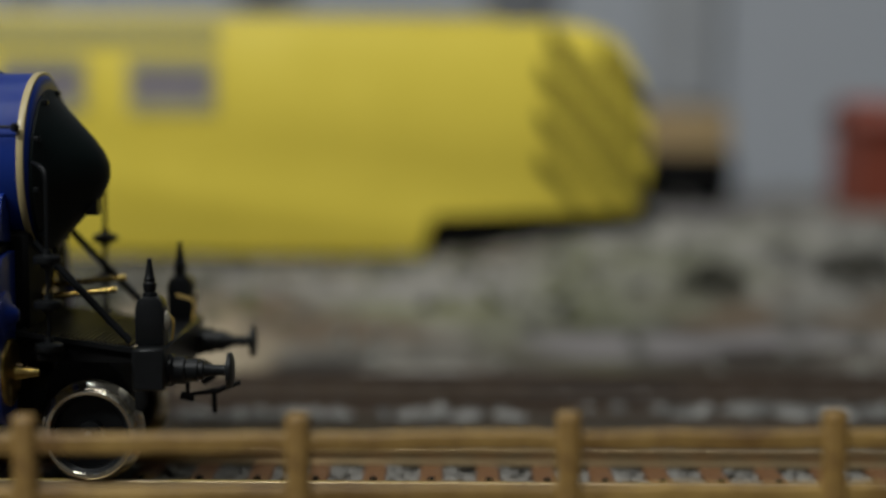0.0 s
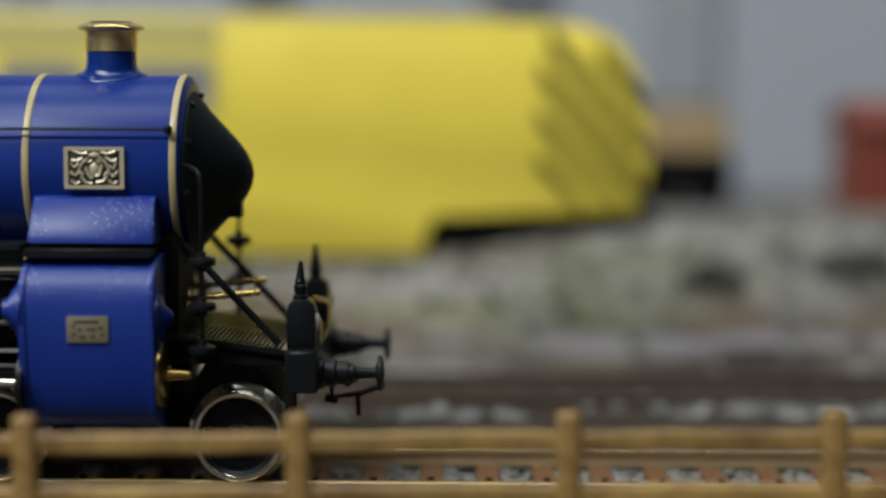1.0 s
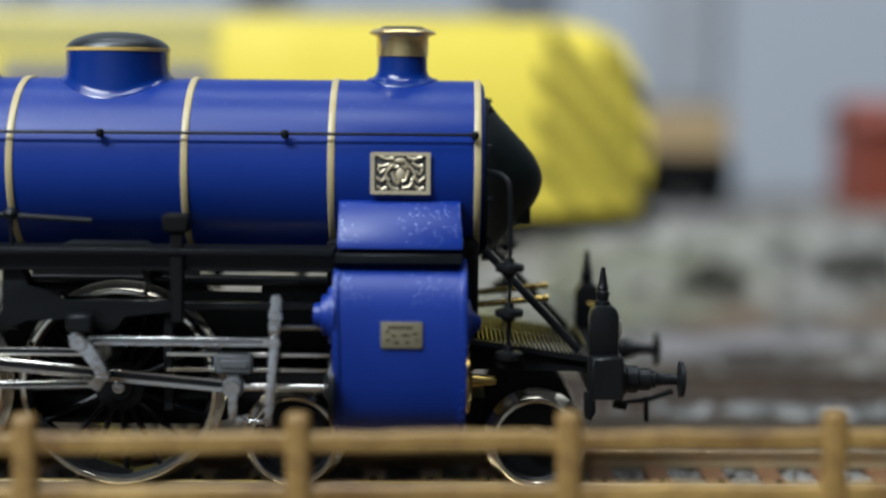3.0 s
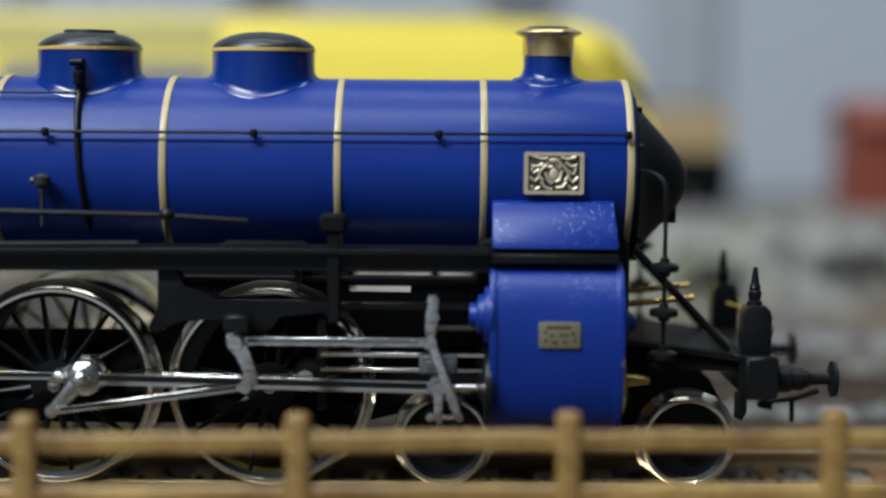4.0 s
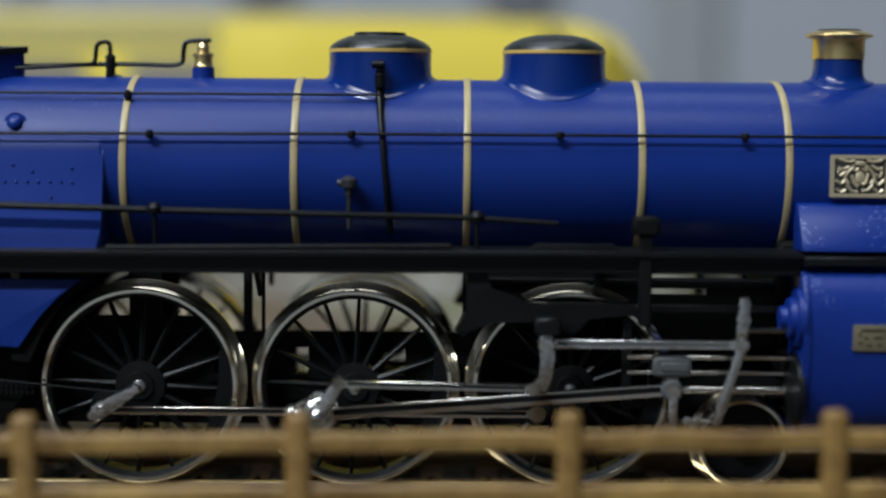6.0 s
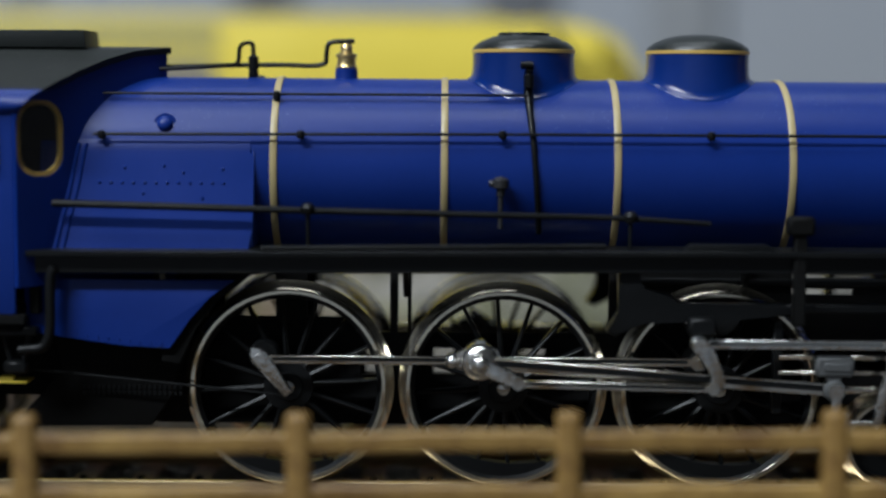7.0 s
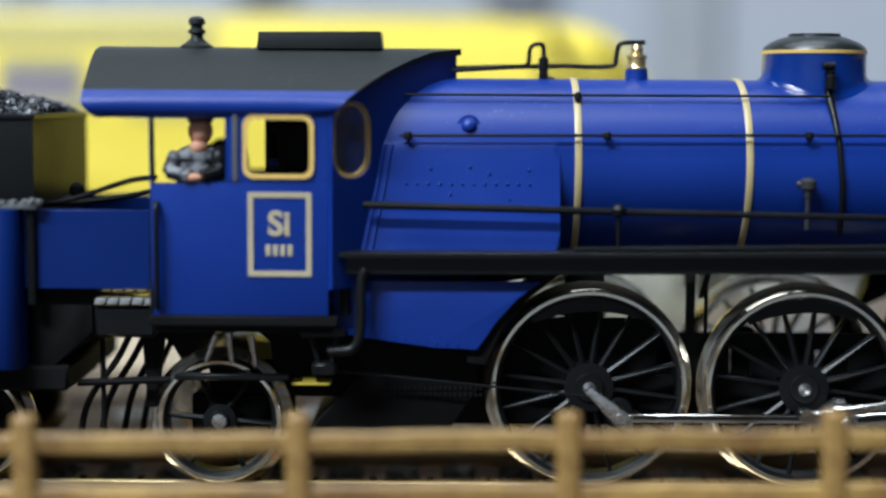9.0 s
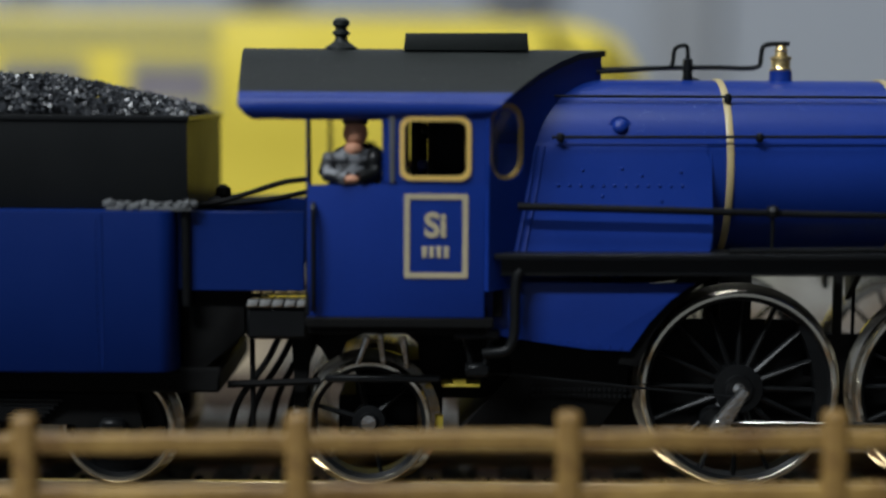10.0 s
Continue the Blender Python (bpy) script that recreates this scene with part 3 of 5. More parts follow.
def saddle(bm, x, rings, top, seg=64):
    """A round fitting that stands on the boiler: rings of (radius, lift over the boiler), then (radius, height)."""
    loops = []
    for r, lift in rings:
        loop = []
        for k in range(seg):
            a = 2 * math.pi * k / seg
            y = r * math.sin(a)
            loop.append(bm.verts.new((x + r * math.cos(a), y, BOILER_Z + math.sqrt(BOILER_R ** 2 - min(y * y, 90)) + lift)))
        loops.append(loop)
    for r, z in top:
        loops.append([bm.verts.new((x + r * math.cos(2 * math.pi * k / seg), r * math.sin(2 * math.pi * k / seg), z)) for k in range(seg)])
    for a, b in zip(loops, loops[1:]):
        for k in range(seg):
            bm.faces.new((a[k], a[(k + 1) % seg], b[(k + 1) % seg], b[k]))
    bm.faces.new(loops[0]), bm.faces.new(loops[-1])
    return bm


def bar(length, h, depth, eye0, eye1, flute_shade=True):
    """A valve gear rod from (0,0) to (length,0) in x with bored eyes, fluted: a dark strip is the flute's shade."""
    bm = B()
    w = h / 2
    box(bm, eye0 * 0.7, length - eye1 * 0.7, -depth / 2, depth / 2, -w, w, 0.06)
    if flute_shade:
        n = len(bm.faces)
        box(bm, eye0 * 1.3, length - eye1 * 1.3, -depth / 2 - 0.03, depth / 2 + 0.03, -w * 0.25, w * 0.65, 0.02)
        bm.faces.ensure_lookup_table()
        for f in bm.faces[n:]:
            f.material_index = 1
    for x, r in ((0, eye0), (length, eye1)):
        lathe(bm, [(0, -depth / 2 - 0.25), (r * 0.45, -depth / 2 - 0.25), (r * 0.5, -depth / 2 - 0.1), (r * 0.95, -depth / 2 - 0.1), (r, -depth / 2), (r, depth / 2), (0, depth / 2)], (x, 0, 0), "Y", 20)
    return bm


def on_boiler(z, gap=0.0):
    r = BOILER_R + gap
    return -math.sqrt(max(0.0, r * r - (z - BOILER_Z) ** 2))


def sag(bm):
    """Let a long part of the running board sink half a millimetre towards the cab."""
    bmesh.ops.subdivide_edges(bm, edges=[e for e in bm.edges if abs(e.verts[0].co.x - e.verts[1].co.x) > 20], cuts=3)
    for v in bm.verts:
        v.co.z += 0.5 * max(-1, min(0, (v.co.x + 18) / 56))
    return bm


def build_locomotive():
    loco = empty("locomotive", "ultramarine blue model steam locomotive with cream boiler bands", "locomotive")
    KEYED.append((loco, ("train",)))

    def p(name, bm, mat, label="", parent=None, **kw):
        return part(name, bm, mat, parent or loco, label, **kw)

    # boiler, smokebox and bands
    p("boiler", lathe(B(), [(9.0, -83), (BOILER_R, -82.5), (BOILER_R, 12)], (0, 0, BOILER_Z), "X", 96), BLUE)
    p("smokebox", lathe(B(), [(BOILER_R + 0.04, 12.01), (BOILER_R + 0.04, 27.6), (BOILER_R - 0.15, 28.2), (BOILER_R - 0.5, 28.5), (8.6, 28.6)], (0, 0, BOILER_Z), "X", 96), BLUE)
    for x in (27.75, 12.05, -3.65, -22.35, -40.9, -59.2):
        p("boiler_band", lathe(B(), [(BOILER_R - 0.2, x - 0.38), (BOILER_R + 0.14, x - 0.37), (BOILER_R + 0.2, x - 0.28), (BOILER_R + 0.2, x + 0.28), (BOILER_R + 0.14, x + 0.37), (BOILER_R - 0.2, x + 0.38)], (0, 0, BOILER_Z), "X", 96), BAND, "cream-gold boiler band")
    # pointed smokebox door
    door = p("smokebox_door", lathe(B(), [(9.3, 28.5), (9.2, 28.9), (8.6, 29.2), (7.2, 30.3), (5.6, 31.8), (4.0, 33.3), (2.6, 34.4), (1.3, 35.05), (0, 35.3)], (0, 0, BOILER_Z - 1.1), "X", 64), material("smokebox_dark_green", (0.0028, 0.0062, 0.0062), 0.5, vary=0.2, bump=0.1, spec=0.13), "dark conical smokebox door")
    p("door_lug", prism(B(), [(29.6, 28.25), (33.95, 28.25), (33.95, 30.3), (33.2, 31.6), (29.6, 31.6)], -1.3, 1.3, 0.15), BLACK, parent=door)
    for k in range(10):
        a = radians(36 * k + 10)
        p("door_clamp", box(B(), 28.6, 29.5, -0.3 + 8.9 * math.cos(a), 0.3 + 8.9 * math.cos(a), 33.1 + 8.9 * math.sin(a) - 0.3, 33.1 + 8.9 * math.sin(a) + 0.3, 0.1), BLACK, parent=door)
    # chimney
    ch = p("chimney", saddle(B(), 19.35, [(4.05, -0.3), (4.0, 0.1), (3.85, 0.24), (3.4, 0.34), (3.05, 0.55), (2.86, 0.9), (2.78, 1.35)], [(2.75, 46.0), (2.75, 46.8), (2.2, 46.8)], 48), DOME_BLUE)
    p("chimney_cap", lathe(B(), [(2.8, 46.75), (2.88, 46.8), (2.88, 48.85), (3.0, 49.05), (3.4, 49.18), (3.72, 49.28), (3.76, 49.42), (3.6, 49.58), (3.1, 49.8), (2.5, 49.95), (2.2, 49.8), (2.2, 46.75)], (19.35, 0, 0), "Z", 48), BRASS, "polished brass chimney cap", ch)
    p("rim", lathe(B(), [(2.4, 49.85), (2.35, 50.08), (2.2, 50.1), (2.1, 49.6)], (19.35, 0, 0), "Z", 40), MATT, "dark chimney lip", ch)
    # domes
    for x, flat in ((-12.6, False), (-32.1, True)):
        d = p("dome", saddle(B(), x, [(6.45, -0.3), (6.36, 0.07), (6.1, 0.16), (5.88, 0.36), (5.75, 0.72)], [(5.7, 45.9), (5.7, 47.2)]), DOME_BLUE)
        p("gold_ring", lathe(B(), [(5.6, 47.0), (5.78, 47.05), (5.8, 47.4), (5.6, 47.45)], (x, 0, 0), "Z", 64), GOLD_LINE, "thin gold lining", d)
        p("lid", lathe(B(), [(5.72, 47.4), (5.6, 47.75), (4.9, 48.3), (3.6, 48.85), (2.2, 49.15), (0, 49.3)] if not flat else [(5.72, 47.4), (5.6, 47.75), (4.9, 48.3), (3.6, 48.85), (2.9, 49.0), (2.85, 49.3), (0, 49.32)], (x, 0, 0), "Z", 64), LID, "glossy dark grey domed lid", d)
    # handrails
    for side in (-1, 1):
        hr = p("handrail", tube(B(), [(-78.3, side * 10.15, 37.9), (-34, side * 10.12, 38.2), (27.6, side * 10.1, 38.35)], 0.17), BLACK)
        for x in (27.4, 7.2, -12.5, -34.7, -56.2, -77.4):
            z = float(np.interp(x, (-78.3, -34, 27.6), (37.9, 38.2, 38.35)))
            bm = lathe(B(), [(0, -0.55), (0.36, -0.4), (0.5, 0), (0.36, 0.4), (0, 0.5)], (x, side * 10.1, z - 0.05), "Z", 12)
            tube(bm, [(x, side * 10.1, z - 0.1), (x, side * 9.0, z - 0.5)], 0.2)
            tube(bm, [(x - 0.2, side * 10.1, z), (x + 0.2, side * 10.1, z)], 0.42, 10)
            p("stanchion", bm, BLACK, parent=hr)
        up = p("upper_rail", tube(B(), [(-78.6, side * 6.9, 42.25), (-31.9, side * 6.9, 42.35)], 0.15), BLACK)
        bm = lathe(B(), [(0, -0.6), (0.35, -0.5), (0.45, 0), (0.3, 0.5), (0, 0.6)], (-59.1, side * 6.9, 42.1), "Z", 12)
        p("stanchion", bm, BLACK, parent=up)
    # feed pipe over the boiler from the rear dome
    pts = [(-31.8, -5.9, 46.0), (-31.85, -6.2, 44.6), (-31.85, on_boiler(42.4, .45), 42.4), (-31.7, on_boiler(40, .4), 40), (-31.4, on_boiler(37.2, .35), 37.2), (-31.1, on_boiler(33.5, .35), 33.5), (-30.8, on_boiler(29.8, .35), 29.8), (-30.6, on_boiler(27.5, .35), 27.5)]
    fp = p("feed_pipe", tube(B(), pts, [0.4, 0.45, 0.5, 0.36, 0.32, 0.3, 0.3, 0.3], 10), BLACK)
    bm = lathe(B(), [(0, 0), (0.55, 0.1), (0.55, 1.4), (0.35, 1.6), (0.5, 1.9), (0, 2.1)], (-31.85, -6.9, 43.1), "Z", 14)
    lathe(bm, [(0, -0.9), (0.4, -0.8), (0.4, 0.5), (0, 0.6)], (-31.9, -6.8, 45.6), "X", 12)
    p("valve", bm, BLACK, parent=fp)
    # boiler check valve
    bm = lathe(B(), [(0, 0), (0.28, 0), (0.28, 3.4), (0.45, 3.5), (0.45, 4.2), (0.9, 4.4), (0.9, 5.2), (0.5, 5.5), (0, 5.6)], (-34.9, -11.0, 28.2), "Z", 14)
    lathe(bm, [(0, -1.3), (0.35, -1.2), (0.5, 0), (0, 0.2)], (-34.9, -11.0, 33.0), "X", 12)
    tube(bm, [(-34.9, -11, 33), (-34.9, -9.4, 33)], 0.4)
    p("check_valve", bm, material("dark_valve", (0.03, 0.03, 0.032), 0.35, metal=0.3), "dark grey check valve")
    bm = B()
    bmesh.ops.create_icosphere(bm, subdivisions=3, radius=1, matrix=Matrix.Translation((-70.9, -8.75, 39.05)) @ Euler((radians(-30), 0, 0)).to_matrix().to_4x4() @ Matrix.Diagonal((0.85, 0.6, 0.85, 1)))
    lathe(bm, [(0, -0.2), (1.25, -0.1), (1.25, 0.2), (0, 0.3)], (-70.9, -8.45, 38.9), "Y", 20)
    p("washout_plug", bm, BLUE)
    # safety valve, whistle pipe on top
    bm = lathe(B(), [(1.5, 43.2), (1.3, 43.9), (1.25, 45.2), (0, 45.2)], (-52.0, 0, 0), "Z", 28)
    sv = p("safety_valve", bm, BLUE)
    p("valve_body", lathe(B(), [(1.15, 45.2), (1.2, 45.4), (1.05, 45.6), (1.05, 46.4), (1.2, 46.5), (1.15, 46.8), (0.75, 46.9), (0.65, 47.3), (0.75, 47.5), (0.5, 48.0), (0, 48.1)], (-52.0, 0, 0), "Z", 28), BRASS, "polished brass safety valve", sv)
    steam = p("steam_pipe", tube(B(), bend([(-73, 0.6, 45.25), (-60, 0.3, 45.6), (-54.3, 0, 45.4), (-54.25, 0, 47.0), (-54.0, 0, 48.2), (-51.1, 0, 48.25)]), 0.27), BLACK)
    p("branch", tube(B(), bend([(-72.8, -1.2, 44.95), (-66, -0.8, 45.4), (-64.1, 0, 45.5), (-64.05, 0, 47.8), (-62.5, 0, 48.1), (-62.45, 0, 46.5)]), 0.25), BLACK, parent=steam)
    bm = lathe(B(), [(0.4, 43.6), (0.5, 44.0), (0.6, 44.2), (0.5, 45.0), (0.6, 45.1), (0.55, 46.4), (0.35, 46.6), (0, 46.7)], (-62.45, 0, 0), "Z", 14)
    tube(bm, [(-62.4, 0, 44.2), (-61.2, -0.3, 44.1)], [0.3, 0.2])
    p("whistle", bm, BLACK, parent=steam)

    # running boards
    for side in (-1, 1):
        s = side
        rb = p("running_board", sag(box(B(), -84.5, 12.7, min(s * 9.2, s * 15), max(s * 9.2, s * 15), 25.75, 26.35, 0.08)), BLACK)
        p("valance", sag(box(B(), -84.0, 12.7, min(s * 13.3, s * 13.9), max(s * 13.3, s * 13.9), 23.9, 25.75, 0.1)), BLACK, parent=rb)
        p("edge_pipe", sag(tube(B(), [(-60, s * 14.6, 26.65), (-24, s * 14.6, 26.8)], 0.3)), BLACK, parent=rb)
        p("front_strip", box(B(), 12.7, 26.2, min(s * 9.5, s * 14.6), max(s * 9.5, s * 14.6), 24.95, 25.9, 0.1), BLACK, parent=rb)
        for x in (-72, -45, -8):
            p("bracket", prism(B(), [(s * 5, 25.7), (s * 13, 25.7), (s * 5, 20)], x - 0.3, x + 0.3, plane="YZ"), BLACK, parent=rb)
        rr = p("reversing_rod", tube(B(), [(-82.0, s * 13.0, 30.7), (-54, s * 13.0, 30.1), (-22.6, s * 13.0, 29.6), (-12.8, s * 13.0, 29.05)], [0.42, 0.38, 0.32, 0.28]), BLACK, "thin dark steel reversing rod")
        for x, z in ((-55.2, 30.3), (-21.3, 29.7)):
            bm = lathe(B(), [(0.2, 26.3), (0.25, z - 0.7), (0.7, z - 0.5), (0.85, z + 0.1), (0.55, z + 0.55), (0, z + 0.7)], (x, s * 13.0, 0), "Z", 12)
            p("post", bm, BLACK, parent=rr)
        bm = box(B(), -5.1, -2.3, min(s * 13.2, s * 15.2), max(s * 13.2, s * 15.2), 28.0, 30.0, 0.3)
        box(bm, -4.3, -3.0, min(s * 13.6, s * 14.8), max(s * 13.6, s * 14.8), 18.5, 28.2, 0.15)
        p("lubricator", bm, MATT)
        p("upper_step", prism(B(), [(-16, 26.3), (-15, 27.0), (-7, 27.0), (-6, 26.3)], min(s * 12.5, s * 14.5), max(s * 12.5, s * 14.5), 0.1), BLACK, parent=rb)

    # cylinders
    prof = [(-8.6, 24.9), (-11.5, 24.85), (-13.4, 24.45), (-14.7, 23.6), (-15.6, 22.3), (-16.1, 20.4), (-16.2, 18.2), (-16.15, 16.4), (-15.95, 14.2), (-15.6, 12.0), (-15.1, 10.0), (-14.4, 8.4), (-13.2, 7.2), (-11.5, 6.5), (-8.6, 6.4)]
    for side in (-1, 1):
        q = [(y * -side, z) for y, z in prof]
        cy = p("cylinder", prism(B(), q, 13.3, 26.0, plane="YZ"), CYL_BLUE, "blue cylinder casing dusted with fine specks", smooth=50)
        grow = [(y * -side * 1.012, 16.5 + (z - 16.5) * 1.012) for y, z in prof]
        for x0, x1 in ((12.7, 13.4), (25.9, 26.7)):
            fl = p("flange", prism(B(), grow, x0, x1, 0.12, plane="YZ"), CYL_BLUE, parent=cy)
        for x in (13.05, 26.3):
            for k in range(16):
                p("rivet", lathe(B(), [(0.17, 0.1), (0.13, -0.03), (0, -0.06)], (x, -1.015 * float(np.interp(8.0 + 0.94 * k, [7.2, 8.4, 10.0, 12.0, 14.2, 16.4, 18.2, 20.4, 22.3], [13.2, 14.4, 15.1, 15.6, 15.95, 16.15, 16.2, 16.1, 15.6])), 8.0 + 0.94 * k), "Y", 8), CYL_BLUE, parent=cy) if side < 0 else None
        # valve chest cover and piston covers
        p("valve_cover", lathe(B(), [(3.1, 12.9), (3.0, 12.2), (2.2, 12.1), (2.1, 11.5), (1.3, 11.3), (1.2, 10.6), (0, 10.5)], (0, side * 13.6, 19.4), "X", 28), CYL_BLUE, parent=cy)
        p("cylinder_cover", lathe(B(), [(4.0, 12.9), (3.9, 12.3), (2.0, 12.1), (0.9, 11.6), (0, 11.4)], (0, side * 12.6, 11.6), "X", 28), BLACK, parent=cy)
        p("front_cover", lathe(B(), [(3.7, 26.5), (3.65, 27.0), (3.3, 27.2), (1.2, 27.3), (0.75, 27.4), (0.6, 28.6), (0.45, 29.9), (0, 30.0)], (0, side * 11.8, 12.2), "X", 32), GILT, "brass front cylinder cover", cy)
        p("upper_cover", lathe(B(), [(2.6, 26.5), (2.5, 27.0), (1.4, 27.3), (0.6, 28.2), (0, 28.3)], (0, side * 13.2, 18.6), "X", 24), CYL_BLUE, parent=cy)
        pl = p("maker_plate", prism(B(), rounded(17.75, 22.1, 16.35, 19.1, 0.12, 2), *sorted((side * 16.15, side * 16.4)), 0.05), DULL, "small worn gilt maker's plate", cy)
        for xx, zz, ww in ((18.5, 17.2, 0.4), (19.4, 16.95, 0.7), (20.5, 17.0, 0.5), (21.5, 17.2, 0.3), (18.45, 18.1, 0.35), (19.1, 17.7, 0.5), (20.3, 17.75, 0.9), (21.3, 17.9, 0.5), (19.8, 18.55, 2.6)):
            p("mark", box(B(), xx - ww / 2, xx + ww / 2, *sorted((side * 16.38, side * 16.45)), zz - 0.13, zz + 0.13), DARK_BRONZE, parent=pl)
        # steam pipe casing
        q = [(side * 8.4, 31.6), (side * 9.9, 31.1), (side * 10.5, 30.9), (side * 13.0, 27.2), (side * 13.1, 26.4), (side * 8.4, 25.9)]
        bm = prism(B(), q, 12.95, 26.2, 0.25, plane="YZ")
        for v in bm.verts:
            k = max(0, (31.2 - v.co.z) / 5)
            v.co.x += (0.35 * k if v.co.x > 19 else 0.0) - (0.25 if v.co.x > 19 else 0)
        p("steam_pipe_casing", bm, CYL_BLUE, "blue steam pipe casing dusted with specks")
        # crest plate
        cr = p("crest_plate", prism(B(), rounded(16.4, 22.65, 32.0, 36.4, 0.15, 2), *sorted((side * 9.6, side * 10.15)), 0.05), material("crest_recess", (0.03, 0.03, 0.03), 0.6) if side < 0 else PLATE, "ornate gilt crest plate")
        p("border", frame_ring(B(), rounded(16.3, 22.7, 31.95, 36.45, 0.15, 2), rounded(16.75, 22.25, 32.35, 36.05, 0.1, 2), side * 10.35, side * 10.1), PLATE, parent=cr)
        rnd = random.Random(11)
        bm = B()
        bmesh.ops.create_icosphere(bm, subdivisions=2, radius=0.7, matrix=Matrix.Translation((19.5, side * 10.15, 34.0)) @ Matrix.Diagonal((0.8, 0.3, 1.1, 1)))
        p("shield", bm, PLATE, "worn gilt shield", cr)
        bm = B()
        bmesh.ops.create_icosphere(bm, subdivisions=2, radius=0.45, matrix=Matrix.Translation((19.5, side * 10.2, 35.55)) @ Matrix.Diagonal((1.4, 0.35, 0.7, 1)))
        p("crown", bm, PLATE, "worn gilt crown", cr)
        for m in (-1, 1):
            for curl in (((0.7, 1.6), (1.4, 1.5), (2.3, 1.7)), ((0.8, 0.9), (1.3, 0.4), (1.6, -0.2), (1.2, -0.7)), ((0.2, -1.7), (0.9, -1.6), (1.4, -1.0)), ((1.2, 1.1), (1.8, 0.8), (2.4, 0.9)), ((1.6, 0.3), (2.1, 0.0), (2.4, 0.5), (2.1, 0.6)), ((1.6, -0.6), (2.0, -0.9), (2.6, -0.5)), ((1.5, -1.4), (2.0, -1.6), (2.5, -1.4)), ((0.2, -1.0), (0.6, -0.7), (0.9, 0.2)), ((0.2, 0.9), (0.6, 0.6), (0.7, 1.2))):
                p("scroll", tube(B(), [(19.5 + m * u, side * 10.22, 34.2 + v + rnd.uniform(-.14, .14)) for u, v in curl], [0.21] + [0.16] * (len(curl) - 2) + [0.23], 6), PLATE, parent=cr)

    # front platform
    bm = B()
    for ya, yb in ((-10.2, -9.4), (-0.4, 0.4), (9.4, 10.2)):
        prism(bm, [(27.0, 15.9), (27.0, 16.45), (39.9, 14.6), (39.9, 14.0)], ya, yb)
    deck = p("front_platform", bm, BLACK, "black openwork front platform")
    for k in range(24):
        x = 27.6 + 0.5 * k
        z = 16.45 - 1.85 * (x - 27) / 12.9
        p("tread_rib", box(B(), x - 0.1, x + 0.1, -9.8, 9.8, z - 0.25, z + 0.16), BLACK, parent=deck)
    side_poly = [(26.8, 16.0), (39.9, 14.1), (39.9, 12.6), (38.6, 13.0), (26.8, 13.0)]
    for y in (-9.6, 8.9):
        p("frame_plate", prism(B(), side_poly, y, y + 0.7, 0.1), MATT, parent=deck)
    beam = p("buffer_beam", box(B(), 40.0, 43.5, -13.0, 13.0, 10.4, 15.0, 0.25), BLACK)
    for side in (-1, 1):
        bm = lathe(B(), [(1.75, 43.4), (1.75, 43.9), (1.5, 44.1), (1.5, 45.2), (1.25, 45.4), (1.25, 46.6), (1.0, 46.7), (1.0, 47.2), (0.75, 47.3), (0.6, 48.3), (0.6, 49.5), (1.2, 49.7), (1.95, 49.8), (1.95, 50.2), (1.5, 50.4), (0, 50.5)], (0, side * 10.0, 12.2), "X", 28)
        p("buffer", bm, BLACK, parent=beam)
        # lamp
        body = [(-1.55, 15.0), (1.55, 15.0), (1.55, 18.9), (1.35, 19.7), (0.8, 20.2), (-0.8, 20.2), (-1.35, 19.7), (-1.55, 18.9)]
        bm = prism(B(), [(41.55 + a, b) for a, b in body], side * 9.5 - 1.5, side * 9.5 + 1.5, 0.25)
        lamp = p("lamp", bm, BLACK, parent=None)
        p("lamp_chimney", lathe(B(), [(0.85, 20.1), (0.8, 20.6), (0.6, 20.7), (0.7, 21.0), (0.75, 21.6), (0.55, 21.8), (0.65, 22.1), (0.5, 22.4), (0.42, 23.0), (0.3, 23.7), (0.22, 24.25), (0, 24.35)], (41.4, side * 9.5, 0), "Z", 16), BLACK, parent=lamp)
        p("lens", lathe(B(), [(1.1, 43.0), (1.05, 43.3), (0.6, 43.5), (0, 43.55)], (0, side * 9.5, 17.6), "X", 20), material("lamp_lens", (0.55, 0.52, 0.42), 0.15) if side < 0 else CREAM, "pale lamp lens", lamp)
        p("brace", tube(B(), [(28.6, side * 8.0, 25.9), (39.0, side * 8.4, 15.0)], 0.42), BLACK)
        # steam heating pipe with hand wheels
        rx = 31.2 if side < 0 else 31.8
        pp = p("riser_pipe", tube(B(), bend([(28.6, side * 8.6, 34.5), (30.0, side * 11, 34.4), (rx - 0.1, side * 12.2, 33.6), (rx, side * 12.5, 31), (rx, side * 12.5, 14.4)]), 0.24), BLACK)
        for z in (24.4, 19.6, 15.0):
            p("valve_cup", lathe(B(), [(0, -0.95), (0.55, -0.9), (0.7, -0.45), (1.45, -0.35), (1.55, -0.1), (1.5, 0.35), (1.2, 0.5), (0.55, 0.6), (0.45, 1.1), (0, 1.15)], (rx, side * 12.5, z), "Z", 18), BLACK, parent=pp)
        p("foot_bracket", box(B(), rx - 1.2, rx + 1.2, *sorted((side * 9.4, side * 13.2)), 13.6, 14.6, 0.2), MATT, parent=pp)
        p("grab_iron", tube(B(), bend([(43.3, side * 7.2, 15), (43.6, side * 7.0, 17.6), (41.4, side * 6.6, 18.2)]), 0.16), GOLD_LINE, "thin yellow grab iron", beam)
    for y, x1, z1 in ((-1.6, 36.1, 19.9), (2.6, 36.3, 20.8)):
        tb = p("brass_tube", tube(B(), [(27.0, y, z1 - 1.0), (x1, y, z1)], 0.37, 12), GILT, "polished brass tube")
